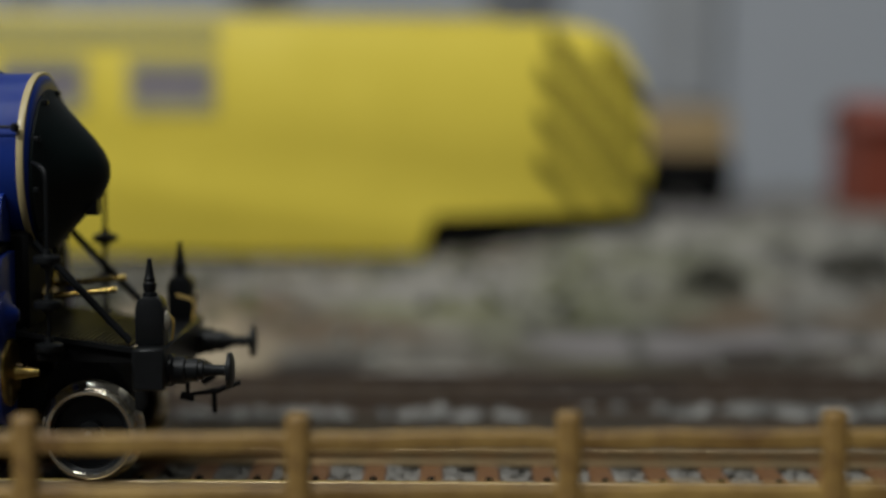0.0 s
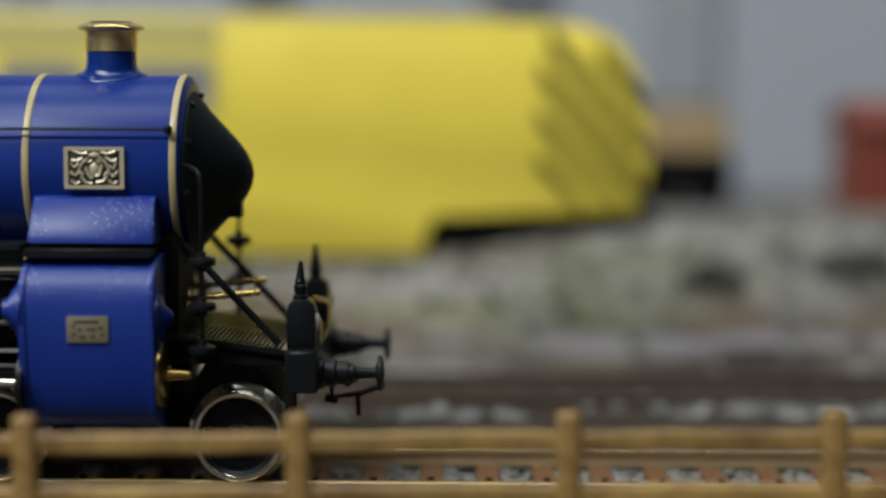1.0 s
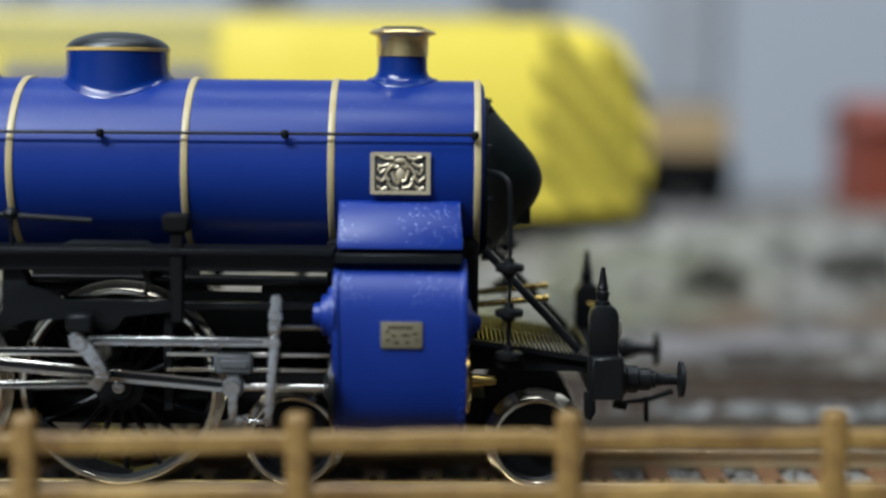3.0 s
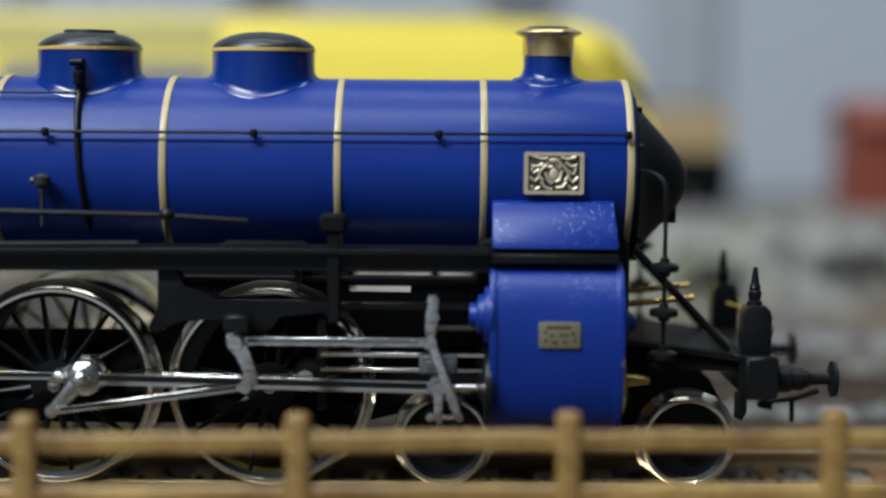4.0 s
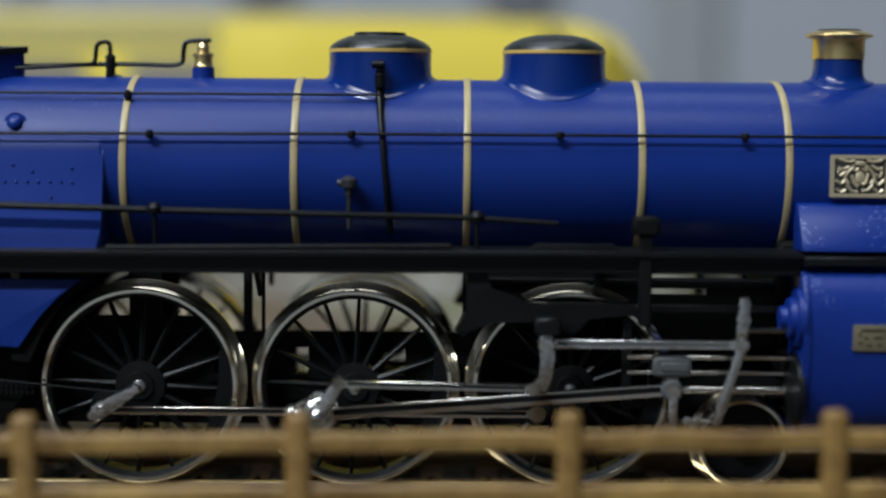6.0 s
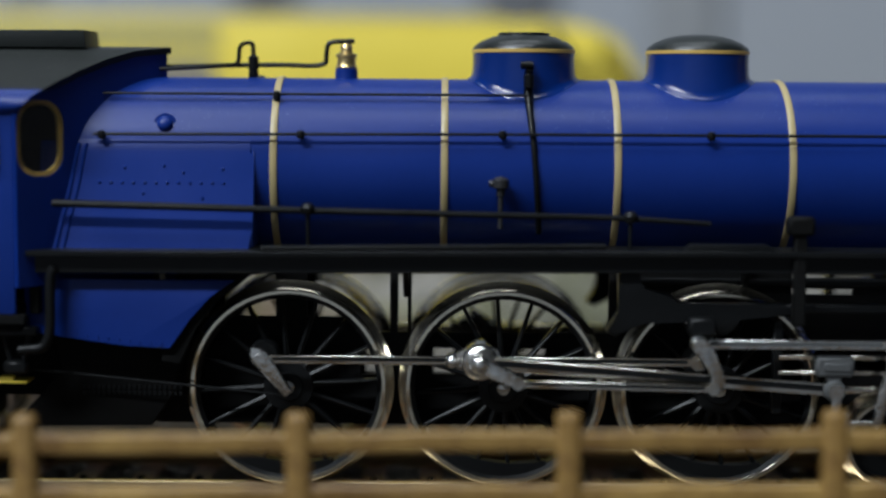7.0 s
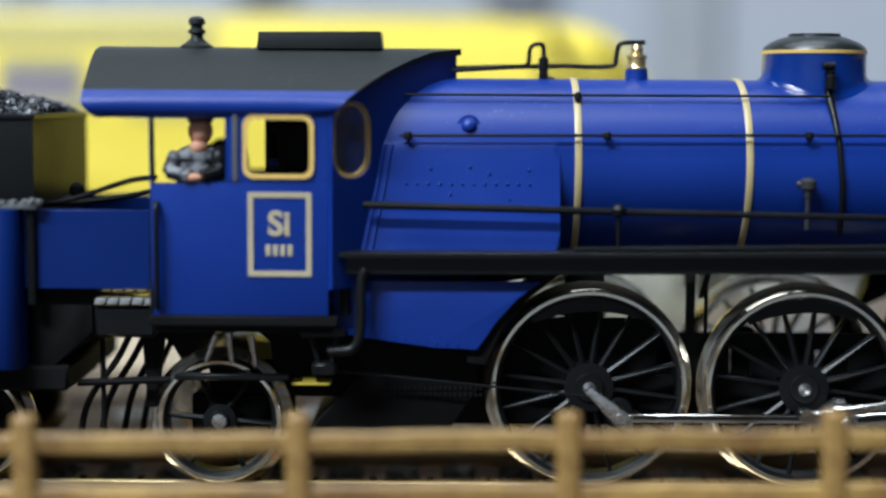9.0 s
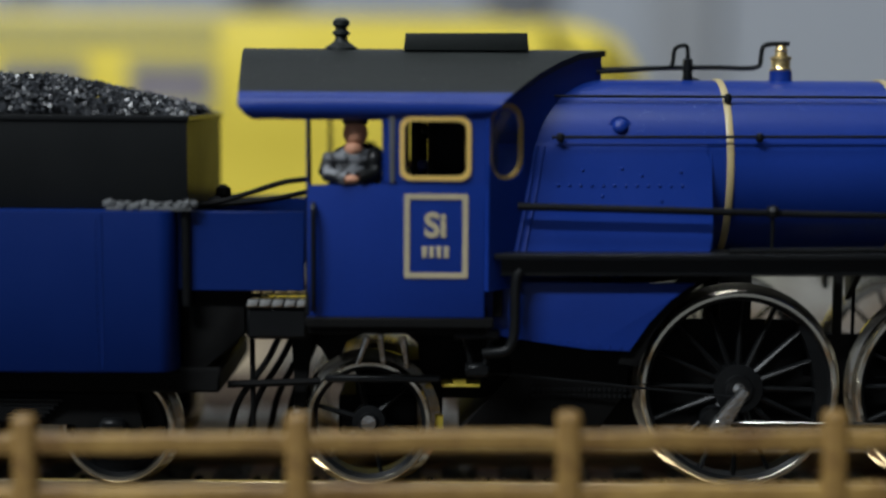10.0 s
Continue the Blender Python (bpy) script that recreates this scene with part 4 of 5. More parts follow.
        p("collar", lathe(B(), [(0.4, 27.4), (1.5, 27.5), (1.5, 28.1), (0.4, 28.2)], (0, y, z1 - 0.9), "X", 20), GILT, parent=tb)
    bm = B()
    tube(bm, bend([(43.5, 0, 11.5), (46, -0.5, 11.4), (47.2, -1, 10.2), (45.6, -1.2, 9.2)]), 0.4)
    tube(bm, [(44.2, -3, 11.6), (44.3, -3, 8.2), (47.5, -3, 8.6), (50.2, -3, 9.6)], 0.32)
    tube(bm, [(47.2, -3, 8.9), (47.3, -3, 6.1)], 0.28)
    tube(bm, [(43.5, -3, 8.1), (45, -3, 7.8)], 0.5)
    p("coupling", bm, MATT, "black screw coupling and hooks")

    # frames
    for y, drop in ((-6.4, 0.0), (5.6, 1.9)):
        top = 16.3 - drop
        fr = p("main_frame", prism(B(), [(-83, 8), (-83, 16.2), (-80, 16.2), (-80, 11.5 - drop), (12, 11.5 - drop), (27, 11.5), (27, 9), (12, 9.5), (-2, 6.0), (-72, 6.0)], y, y + 0.8, 0.05), MATT)
        p("frame_top", prism(B(), [(-80, 14.6 - drop), (-80, top), (-22, top), (-20, 21.0 - drop), (-4, 20.8 - drop), (12, 20.7 - drop), (27, 15.5), (27, 11.6), (12, 11.6), (-4, 14.6 - drop)], y, y + 0.8, 0.05), MATT, parent=fr)
        p("frame_rise", box(B(), -80, -50.5, y + 0.05, y + 0.75, top, 17.9 - drop), MATT, parent=fr)
        p("spring_hanger", box(B(), -59.3, -55.9, y, y + 0.8, 17.8 - drop, 25.2), MATT, parent=fr)
        for x0, x1 in ((-80, -50), (-48.2, -42), (-39.6, -32.6), (-28.9, 12)):
            p("frame_web", box(B(), x0, x1, y, y + 0.8, 11.5 - drop, 14.6 - drop), MATT, parent=fr)
    p("boiler_saddle", box(B(), 11.5, 28, -8.5, 8.5, 12.5, 27, 0.5), MATT)
    p("frame_stay", box(B(), -21, 5, -5.2, 5.2, 9, 18.3, 0.3), MATT)
    for x in (-46.3, -22.2):
        bm = prism(B(), [(x - 0.45, 16), (x - 0.45, 25), (x + 0.45, 25), (x + 0.45, 16)], -6.3, -5.3, 0.05)
        tube(bm, [(x + 1.7, -6, 16), (x + 1.7, -6, 25)], 0.22)
        p("boiler_stay", bm, MATT)
    p("wheel_guard", prism(B(), [(28.8, 8), (29.5, 10.8), (30.4, 12.3), (31.5, 13.0), (33.8, 13.05), (36.0, 12.5), (37.3, 11.4), (38.6, 9.0), (39.0, 8)], -6.6, 6.6, 0.2), MATT)
    p("bogie_frame", box(B(), 3.0, 38.0, -5.6, 5.6, 5.0, 9.0, 0.5), MATT)
    p("guard_iron", prism(B(), [(39.6, 10.6), (40.9, 10.6), (40.9, 8.3), (40.4, 7.4), (39.6, 7.8)], -9.5, -8.9, 0.1), MATT)
    # motion bracket and link support
    for side in (-1, 1):
        y = sorted((side * 10.6, side * 13.0))
        mb = p("link_bracket", prism(B(), [(-22.4, 23.9), (-20.2, 23.9), (-19.8, 22.0), (-16.5, 21.3), (-16.2, 20.5), (-4.6, 20.5), (-3.8, 19.9), (-4.2, 19.3), (-9.6, 19.1), (-10.0, 17.8), (-11.2, 17.2), (-12.4, 17.4), (-12.9, 18.9), (-19.8, 18.6), (-22.6, 17.0), (-23.6, 17.5), (-22.2, 19.6)], *y, 0.2), BLACK)
        p("link_support", box(B(), -15.2, -12.4, *sorted((side * 13.6, side * 15.4)), 17.4, 19.4, 0.3), BLACK, parent=mb)
        p("guide_bar", box(B(), -6.0, 13.0, *sorted((side * 10.8, side * 11.8)), 19.5, 20.4, 0.15), BLACK, parent=mb)
        p("hanger", box(B(), -5.6, -4.6, *sorted((side * 10.8, side * 11.8)), 8.6, 18.6, 0.1), BLACK, parent=mb)
        p("slide_bar", box(B(), -5.2, 12.9, *sorted((side * 11.0, side * 12.6)), 14.6, 15.1, 0.06), NICKEL, "bright steel slide bar", mb)
        p("slide_bar", box(B(), -5.2, 12.9, *sorted((side * 11.0, side * 12.6)), 13.0, 13.45, 0.06), NICKEL, "bright steel slide bar", mb)
    p("air_pipe", tube(B(), [(-21, -6, 22.1), (12.8, -6, 22.0)], 0.6, 10), BLACK)
    p("stay_plate", box(B(), -21.0, -2.6, -6.3, -5.7, 20.3, 23.6, 0.1), MATT)
    p("stay_plate", box(B(), 4.2, 12.8, -6.3, -5.7, 20.3, 21.9, 0.1), MATT)

    # firebox, skirt, ashpan
    wide = [(12.3, 25.6), (11.7, 28.0), (11.05, 30.5), (10.5, 32.8), (10.1, 34.8), (9.86, 36.0), (9.62, 36.9), (9.3, 37.5)]
    shape = [(-y, z) for y, z in wide] + [(y, z) for y, z in wide[::-1]]
    bm = prism(B(), shape, -84.0, -61.2, plane="YZ")
    edge = [e for e in bm.edges if all(v.co.x > -70 for v in e.verts)]
    bmesh.ops.bevel(bm, geom=edge, offset=0.45, segments=3, affect="EDGES")
    fb = p("firebox", bm, BLUE, "blue firebox with sloping sides and rivets")

    def against_cab(y, gap):
        return -72.6 - 12.05 * abs(y) / 15.2 + gap

    for side in (-1, 1):
        for gap in (0.35, 1.1):
            p("cladding_bead", tube(B(), [(against_cab(y, gap), side * (y + 0.02), z) for y, z in wide[:7]], 0.2), BLUE, parent=fb)
    bm = B()
    for k in range(12):
        lathe(bm, [(0.2, 0.15), (0.17, -0.08), (0.1, -0.16), (0, -0.18)], (-77.6 + 1.2 * k, -10.5, 32.8), "Y", 8)
    for k, z in enumerate((34.4, 31.7, 34.6, 33.9, 31.2, 34.3)):
        lathe(bm, [(0.2, 0.15), (0.17, -0.08), (0.1, -0.16), (0, -0.18)], (-75 + 2.1 * k, -float(np.interp(z, (30.5, 32.8, 34.8), (11.05, 10.5, 10.1))), z), "Y", 8)
    tagged(p("rivets", bm, BLUE, parent=fb), kind="stuff")
    skirt_poly = [(-85.4, 22.6), (-63.0, 22.6), (-65.8, 20.8), (-67.9, 18.3), (-69.1, 16.5), (-69.9, 15.2), (-74.5, 15.5), (-81.1, 16.4), (-85.3, 17.0)]
    for y0 in (-12.4, 11.8):
        sk = p("skirt", prism(B(), skirt_poly, y0, y0 + 0.6, 0.12), BLUE, "blue side skirt below the running board")
        bm = B()
        for k in range(12):
            x = -83.2 + 1.12 * k
            lathe(bm, [(0.15, 0.05), (0.12, -0.07), (0, -0.1)], (x, y0 - 0.02, float(np.interp(x, [-85.3, -81.1, -74.5, -69.9], [17.6, 16.9, 16.0, 15.7]))), "Y", 8)
        if y0 < 0:
            tagged(p("rivets", bm, BLUE, parent=sk), kind="stuff")
        p("firebox_stay", prism(B(), [(-70, 21.2), (-67.5, 21.8), (-63.5, 22.4), (-60.8, 22.6), (-60.8, 25.4), (-70, 25.4)], *((-6.5, -5.9) if y0 < 0 else (5.9, 6.5)), 0.05), MATT, parent=sk)
        p("splasher", prism(B(), [(-64.0, 23.4), (-61.0, 23.4), (-65.2, 20.2), (-67.4, 17.2), (-69.0, 13.5), (-71.0, 13.8), (-70.6, 15.8), (-68.7, 19.0), (-66.7, 21.4)], y0 + 0.65, y0 + 1.6, 0.05), MATT, parent=sk)
    p("ashpan", prism(B(), [(-83.5, 17), (-69, 17), (-70, 10), (-72.6, 6.2), (-88, 6.0), (-82.0, 12.2)], -9.2, 9.2, 0.2), MATT)
    bm = B()
    for k in range(20):
        for j in range(2):
            box(bm, -80 + 0.55 * k, -79.7 + 0.55 * k, -9.35, -9.2, 9.6 + 0.7 * j, 10.0 + 0.7 * j)
    tagged(p("ashpan_grille", bm, BLACK), kind="stuff")
    p("overflow_pipe", tube(B(), bend([(-81.6, -14, 24.0), (-82.2, -14, 23.3), (-82.2, -14, 15.5), (-85.6, -14, 15.2)]), 0.55, 12), BLACK)
    p("brake_rod", tube(B(), [(-87.5, -11, 12.9), (-58.3, -11, 10.1)], 0.14), BLACK)

    build_cab(loco, p)
    # axles and wheels
    m = wheel_meshes(R_DRIVER, 0.75, 16, 2.7, "driver")
    for x in DRIVERS:
        for side in (-1, 1):
            w = build_wheel(loco, "driving_wheel", x, side, R_DRIVER, 0.75, 16, 2.7, m, True, "black spoked driving wheel with bright tyre")
            if side < 0:
                part("axle_end", lathe(B(), [(0.75, 0.15), (0.7, -0.1), (0.3, -0.3), (0, -0.3)], axis="Y", seg=16), PEWTER, w)
                if x == DRIVERS[0]:
                    arm = part("crank_arm", prism(B(), [(-0.5, -0.45), (-0.1, -0.6), (CRANK - 1.4, -0.6), (CRANK - 0.6, -0.95), (CRANK + 0.6, -0.9), (CRANK + 1.0, -0.35), (CRANK + 1.6, -0.35), (CRANK + 1.6, 0.35), (CRANK + 1.0, 0.4), (CRANK + 0.6, 0.9), (CRANK - 0.6, 0.85), (CRANK - 1.4, 0.55), (-0.1, 0.55), (-0.5, 0.4)], -2.6, -1.7, 0.2), PEWTER, w, "bright cast crank arm")
                    part("crank_pin", lathe(B(), [(0, -2.9), (0.6, -2.9), (0.7, -2.5), (0.6, 0.3), (0, 0.3)], (CRANK, 0, 0), "Y", 16), PEWTER, w)
                if x == DRIVERS[1]:
                    part("big_end", lathe(B(), [(0, -5.7), (0.45, -5.65), (0.85, -5.4), (1.0, -5.1), (1.05, -3.9), (1.5, -3.7), (1.9, -3.4), (2.0, -3.0), (2.0, -1.3), (1.4, -1.0), (1.4, 0.2), (0, 0.2)], (CRANK, 0, 0), "Y", 24), PEWTER, w, "bright cast big end")
                    e = (2.05 * math.cos(radians(-78)), 2.05 * math.sin(radians(-78)))
                    d = Vector((e[0] - CRANK, e[1])).normalized()
                    n = Vector((-d.y, d.x))
                    pa, pb = Vector((CRANK, 0)), Vector(e)
                    arm = [pa - d * 1.1 + n * 0.8, pa - d * 1.1 - n * 0.8, pa - n * 0.95, pb - n * 0.55, pb + d * 0.7 - n * 0.45, pb + d * 0.7 + n * 0.45, pb + n * 0.55, pa + n * 0.95]
                    part("return_crank", prism(B(), [(a.x, -a.y * -1) for a in arm], -5.2, -4.2, 0.2), PEWTER, w, "bright cast return crank")
                if x == DRIVERS[2]:
                    part("crank_pin", lathe(B(), [(0, -2.2), (0.9, -2.2), (1.0, -1.9), (0.8, 0.3), (0, 0.3)], (CRANK, 0, 0), "Y", 16), PEWTER, w)
    for x in DRIVERS:
        p("axle", tube(B(), [(x, -8, R_DRIVER), (x, 8, R_DRIVER)], 1.1, 12), MATT)
    m = wheel_meshes(R_PILOT, 0.75, 10, 1.4, "pilot")
    for x in (34.55, 8.0):
        p("axle", tube(B(), [(x, -8, R_PILOT), (x, 8, R_PILOT)], 0.8, 12), MATT)
        for side in (-1, 1):
            w = build_wheel(loco, "pilot_wheel", x, side, R_PILOT, 0.75, 0, 1.4, m, False, "small pilot wheel with bright tyre", disc=True)
            part("axle_end", lathe(B(), [(0.5, 0.2), (0.45, -0.1), (0, -0.15)], axis="Y", seg=12), PEWTER, w)
    m = wheel_meshes(R_TRAIL, 1.0, 12, 1.8, "trailing")
    p("axle", tube(B(), [(-97.8, -8, R_TRAIL), (-97.8, 8, R_TRAIL)], 0.9, 12), MATT)
    for side in (-1, 1):
        w = build_wheel(loco, "trailing_wheel", -97.8, side, R_TRAIL, 0.75, 6, 1.8, m, False, "trailing wheel with bright tyre")
        part("axle_end", lathe(B(), [(0.85, 0.2), (0.8, -0.2), (0, -0.3)], axis="Y", seg=16), PEWTER, w)

    # rods of both sides; the cranks of the far side are set like the near ones
    for side in (-1, 1):
        y1, y2, y3 = side * 11.7, side * 13.0, side * 14.4
        for a, b in ((0, 1), (1, 2)):
            ob = p("coupling_rod", bar(DRIVERS[b] - DRIVERS[a], 0.9, 0.6, 0.95, 0.95), ROD_MATS, "bright fluted coupling rod")
            if a == 0:
                end = DRIVERS[1] - DRIVERS[0]
                part("knuckle_pin", lathe(B(), [(0, -1.3), (0.4, -1.25), (0.75, -0.9), (0.85, -0.4), (0.85, 0.4), (0, 0.4)], (end - 2.9, 0, 0), "Y", 16), PEWTER, ob)
                part("rod_end", prism(B(), [(end - 2.9, -0.75), (end, -1.5), (end + 1.9, -1.2), (end + 2.4, 0), (end + 1.9, 1.3), (end + 0.6, 1.7), (end + 0.5, 2.3), (end - 0.5, 2.3), (end - 0.6, 1.7), (end - 2.9, 0.75)], -0.5, 0.4, 0.15), PEWTER, ob, "bright cast rod end with oil cup")
            KEYED.append((ob, ("coupling", DRIVERS[a], y1)))
        ob = p("main_rod", bar(ROD, 1.35, 0.7, 1.2, 0.9), ROD_MATS, "bright fluted main rod")
        KEYED.append((ob, ("main", y2)))
        bm = box(B(), -2.0, 2.0, -0.9, 0.9, 1.5, 3.6, 0.25)
        box(bm, -1.2, 1.6, -1.05, 0.5, 2.1, 3.0, 0.1)
        lathe(bm, [(0, -1.2), (1.0, -1.2), (1.15, -0.8), (1.15, 0.8), (0, 0.8)], axis="Y", seg=18)
        box(bm, -0.7, 0.7, -0.6, 0.6, 0, 2, 0.1)
        ob = p("crosshead", bm, GREY, "grey cast crosshead")
        part("piston_rod", tube(B(), [(0.5, 0, 0), (13, 0, 0)], 0.42, 12), NICKEL, ob)
        part("drop_arm", prism(B(), [(-0.5, 0.4), (-0.4, -3.2), (0.0, -3.9), (0.5, -3.6), (0.6, 0.4)], -1.5, -1.0, 0.1), PEWTER, ob, "bright drop arm")
        part("oil_cup", lathe(B(), [(0, -1.6), (0.8, -1.6), (0.9, -1.2), (0.9, -0.9), (0, -0.9)], (0, 0, 0), "Y", 14), PEWTER, ob)
        KEYED.append((ob, ("crosshead", y2)))
        ob = p("union_link", bar(3.0, 0.5, 0.4, 0.5, 0.5, False), PEWTER)
        KEYED.append((ob, ("union", side * 14.2)))
        bm = prism(B(), [(0.45, 0.7), (0.55, 0), (0.42, -3.5), (0.3, -7.2), (0.5, -7.8), (0.5, -8.6), (0, -9.1), (-0.5, -8.6), (-0.5, -7.8), (-0.3, -7.2), (-0.42, -3.5), (-0.55, 0), (-0.45, 0.7)], -0.35, 0.35, 0.2)
        lathe(bm, [(0, -0.6), (0.6, -0.6), (0.7, -0.3), (0.7, 0.4), (0, 0.4)], axis="Y", seg=14)
        ob = p("combination_lever", bm, PEWTER, "bright combination lever")
        KEYED.append((ob, ("lever", side * 14.9)))
        bm = prism(B(), [(-0.35, 5.0), (0.5, 5.1), (0.85, 4.6), (0.8, 3.4), (0.55, 2.6), (0.75, 2.0), (0.6, 1.0), (0.3, 0.2), (-0.4, 0.2), (-0.75, 1.2), (-0.7, 2.2), (-0.4, 2.8), (-0.55, 4.2)], -0.5, 0.4, 0.26)
        lathe(bm, [(0, -0.7), (0.45, -0.7), (0.55, -0.4), (0.55, 0.3), (0, 0.3)], (-0.05, 0, 1.6), "Y", 12)
        p("valve_link", bm, PEWTER, "bright cast valve link", at=(6.6, side * 14.5, 16.6))
        ob = p("radius_rod", bar(20.3, 0.95, 0.6, 0.9, 0.8), [PEWTER, GREY], "bright fluted radius rod", at=(-13.9, side * 13.9, 16.45))
        p("valve_stem", tube(B(), [(6.5, side * 13.6, 18.0), (13, side * 13.6, 18.0)], 0.35), NICKEL)
        bm = prism(B(), [(-0.5, 1.2), (0.5, 1.2), (0.9, 0.4), (0.9, -1.5), (0.7, -3.5), (0.2, -4.9), (-1.4, -5.2), (-1.6, -4.2), (-0.5, -3.6), (-0.6, -1.5), (-1.0, 0.4)], -0.4, 0.4, 0.15)
        lathe(bm, [(0, -0.9), (0.8, -0.9), (0.95, -0.5), (0.95, 0.4), (0, 0.4)], axis="Y", seg=16)
        ob = p("expansion_link", bm, PEWTER, "bright cast expansion link")
        KEYED.append((ob, ("link", side * 14.7)))
        ob = p("eccentric_rod", bar(20.5, 0.75, 0.5, 0.7, 0.7), ROD_MATS, "bright fluted eccentric rod")
        KEYED.append((ob, ("eccentric", side * 15.0)))
    return loco


def pin(t, x):
    a = crank_angle(t)
    return x + CRANK * math.cos(a), R_DRIVER + CRANK * math.sin(a)


def crosshead_x(t):
    x, z = pin(t, DRIVERS[1])
    return x + math.sqrt(ROD ** 2 - (z - 11.5) ** 2)


def eccentric(t):
    a = crank_angle(t) - radians(78)
    return DRIVERS[1] + 2.05 * math.cos(a), R_DRIVER + 2.05 * math.sin(a)


LINK = (-13.9, 16.4)


def link_swing(t):
    """Angle of the expansion link so that its foot stays one rod length from the return crank."""
    ex, ez = eccentric(t)
    best = min((abs(math.hypot(LINK[0] - 1.2 * math.cos(a) + 4.6 * math.sin(a) - ex, LINK[1] - 4.6 * math.cos(a) - 1.2 * math.sin(a) - ez) - 20.5), a) for a in [k / 300 for k in range(-240, 241)])
    return best[1]


def link_foot(t):
    a = link_swing(t)
    return LINK[0] - 1.2 * math.cos(a) + 4.6 * math.sin(a), LINK[1] - 4.6 * math.cos(a) - 1.2 * math.sin(a)


def lever_angle(t):
    return (crosshead_x(t) - 3.1) * 0.083


def part_pose(t, how):
    kind = how[0]
    if kind == "train":
        return train_pose(t)
    if kind == "wheel":
        return wheel_pose(t, *how[1:])
    if kind == "coupling":
        x, z = pin(t, how[1])
        return mpose(x, how[2], z)
    if kind == "main":
        x, z = pin(t, DRIVERS[1])
        return mpose(x, how[1], z, 0, -math.degrees(math.asin((11.5 - z) / ROD)), 0)
    if kind == "crosshead":
        return mpose(crosshead_x(t), how[1], 11.5)
    if kind == "lever":
        return mpose(6.6, how[1], 16.6, 0, -math.degrees(lever_angle(t)), 0)
    if kind == "union":
        a = lever_angle(t)
        x1, z1 = 6.6 + 8.6 * math.sin(a), 16.6 - 8.6 * math.cos(a)
        return mpose(x1 - 3.0, how[1], z1)
    if kind == "link":
        return mpose(LINK[0], how[1], LINK[1], 0, -math.degrees(link_swing(t)), 0)
    if kind == "eccentric":
        (x0, z0), (x1, z1) = eccentric(t), link_foot(t)
        return mpose(x0, how[1], z0, 0, -math.degrees(math.atan2(z1 - z0, x1 - x0)), 0)
def build_cab(loco, p):
    """Wind-splitting cab: pointed front, arched roof, open rear bay."""
    roof_prof = [(-15.3, 39.9), (-15.75, 40.4), (-15.85, 41.2), (-15.45, 41.9), (-14.3, 42.55), (-12.5, 43.4), (-10, 44.6), (-7, 45.9), (-4, 46.9), (0, 47.4)]
    full = roof_prof + [(-y, z) for y, z in roof_prof[-2::-1]]

    def front(y, z=42.0):
        tip = -84.6 + 12.4 * (1 - min(1, abs(y) / 15.4))
        return tip + 0.8 * max(0, 1 - abs(abs(y) - 15.0) / 4.0) - (0.9 * (41.9 - z) ** 1.6 if z < 41.9 else 0)

    def rear(y, z):
        return -111.0 - 1.3 * (1 - abs(y) / 15.8) + (1.3 * max(0, (41 - z)) ** 1.3 if z < 41 else 0)

    # roof shell, in grey upper and blue lower strips
    def shell(pts, name, mat, label, parent=None):
        bm = B()
        rows = []
        for dz in (0, -0.7):
            rows.append([[bm.verts.new((rear(y, z) + (front(y, z) + 0.5 - rear(y, z)) * k / 6, y * (1 + dz * 0.04), z + dz * (1 if abs(y) < 14 else 0.3))) for y, z in pts] for k in range(7)])
        for s in rows:
            for a, b in zip(s, s[1:]):
                for i in range(len(pts) - 1):
                    bm.faces.new((a[i], a[i + 1], b[i + 1], b[i]))
        for k in (0, -1):
            for i in range(len(pts) - 1):
                bm.faces.new((rows[0][k][i], rows[0][k][i + 1], rows[1][k][i + 1], rows[1][k][i]))
        for i in (0, -1):
            for k in range(6):
                bm.faces.new((rows[0][k][i], rows[0][k + 1][i], rows[1][k + 1][i], rows[1][k][i]))
        return p(name, bm, mat, label, parent)

    cab = shell(full[4:-4], "cab_roof", ROOF, "dark grey arched cab roof, slightly dusty")
    shell(full[:5], "roof_edge", BLUE, "blue rounded roof edge", cab)
    shell(full[-5:], "roof_edge", BLUE, "blue rounded roof edge", cab)
    p("roof_hatch", prism(B(), [(-94.3, 47.2), (-94.1, 49.05), (-80.7, 49.15), (-80.5, 47.2)], -3.5, 3.5, 0.12), ROOF, parent=cab)
    p("roof_vent", lathe(B(), [(1.9, 47.0), (1.85, 47.5), (1.2, 47.9), (0.75, 48.3), (0.65, 48.8), (1.0, 49.0), (0.95, 49.3), (0.65, 49.5), (0.65, 49.8), (0.95, 50.0), (0.9, 50.5), (0.5, 50.8), (0, 50.85)], (-101.4, 0, 0), "Z", 24), ROOF, parent=cab)

    # cab sides with a window and an open bay
    for side in (-1, 1):
        y0, y1 = sorted((side * 15.3, side * 14.7))
        wall = p("cab_side", prism(B(), [(-103.9, 19.2), (-85.5, 19.2), (-85.5, 33.3), (-103.9, 32.9)], y0, y1, 0.1), BLUE, "blue cab side sheet")
        bm = B()
        # the pillar of the far side is slimmer
        post = -96.1 if side < 0 else -95.0
        box(bm, post, -94.4, y0, y1, 33.2, 40.4)
        box(bm, -86.9, -85.5, y0, y1, 33.2, 40.6)
        # rounded corners of the window
        frame_ring(bm, rounded(-94.45, -86.85, 33.1, 40.5, 0.02), rounded(-94.2, -87.1, 33.6, 39.95, 0.9), y1, y0)
        frame_ring(bm, rounded(-104.0, post + 0.1, 33.0, 40.5, 0.02), rounded(-103.9, post - 0.05, 33.02, 39.9, 0.5), y1, y0)
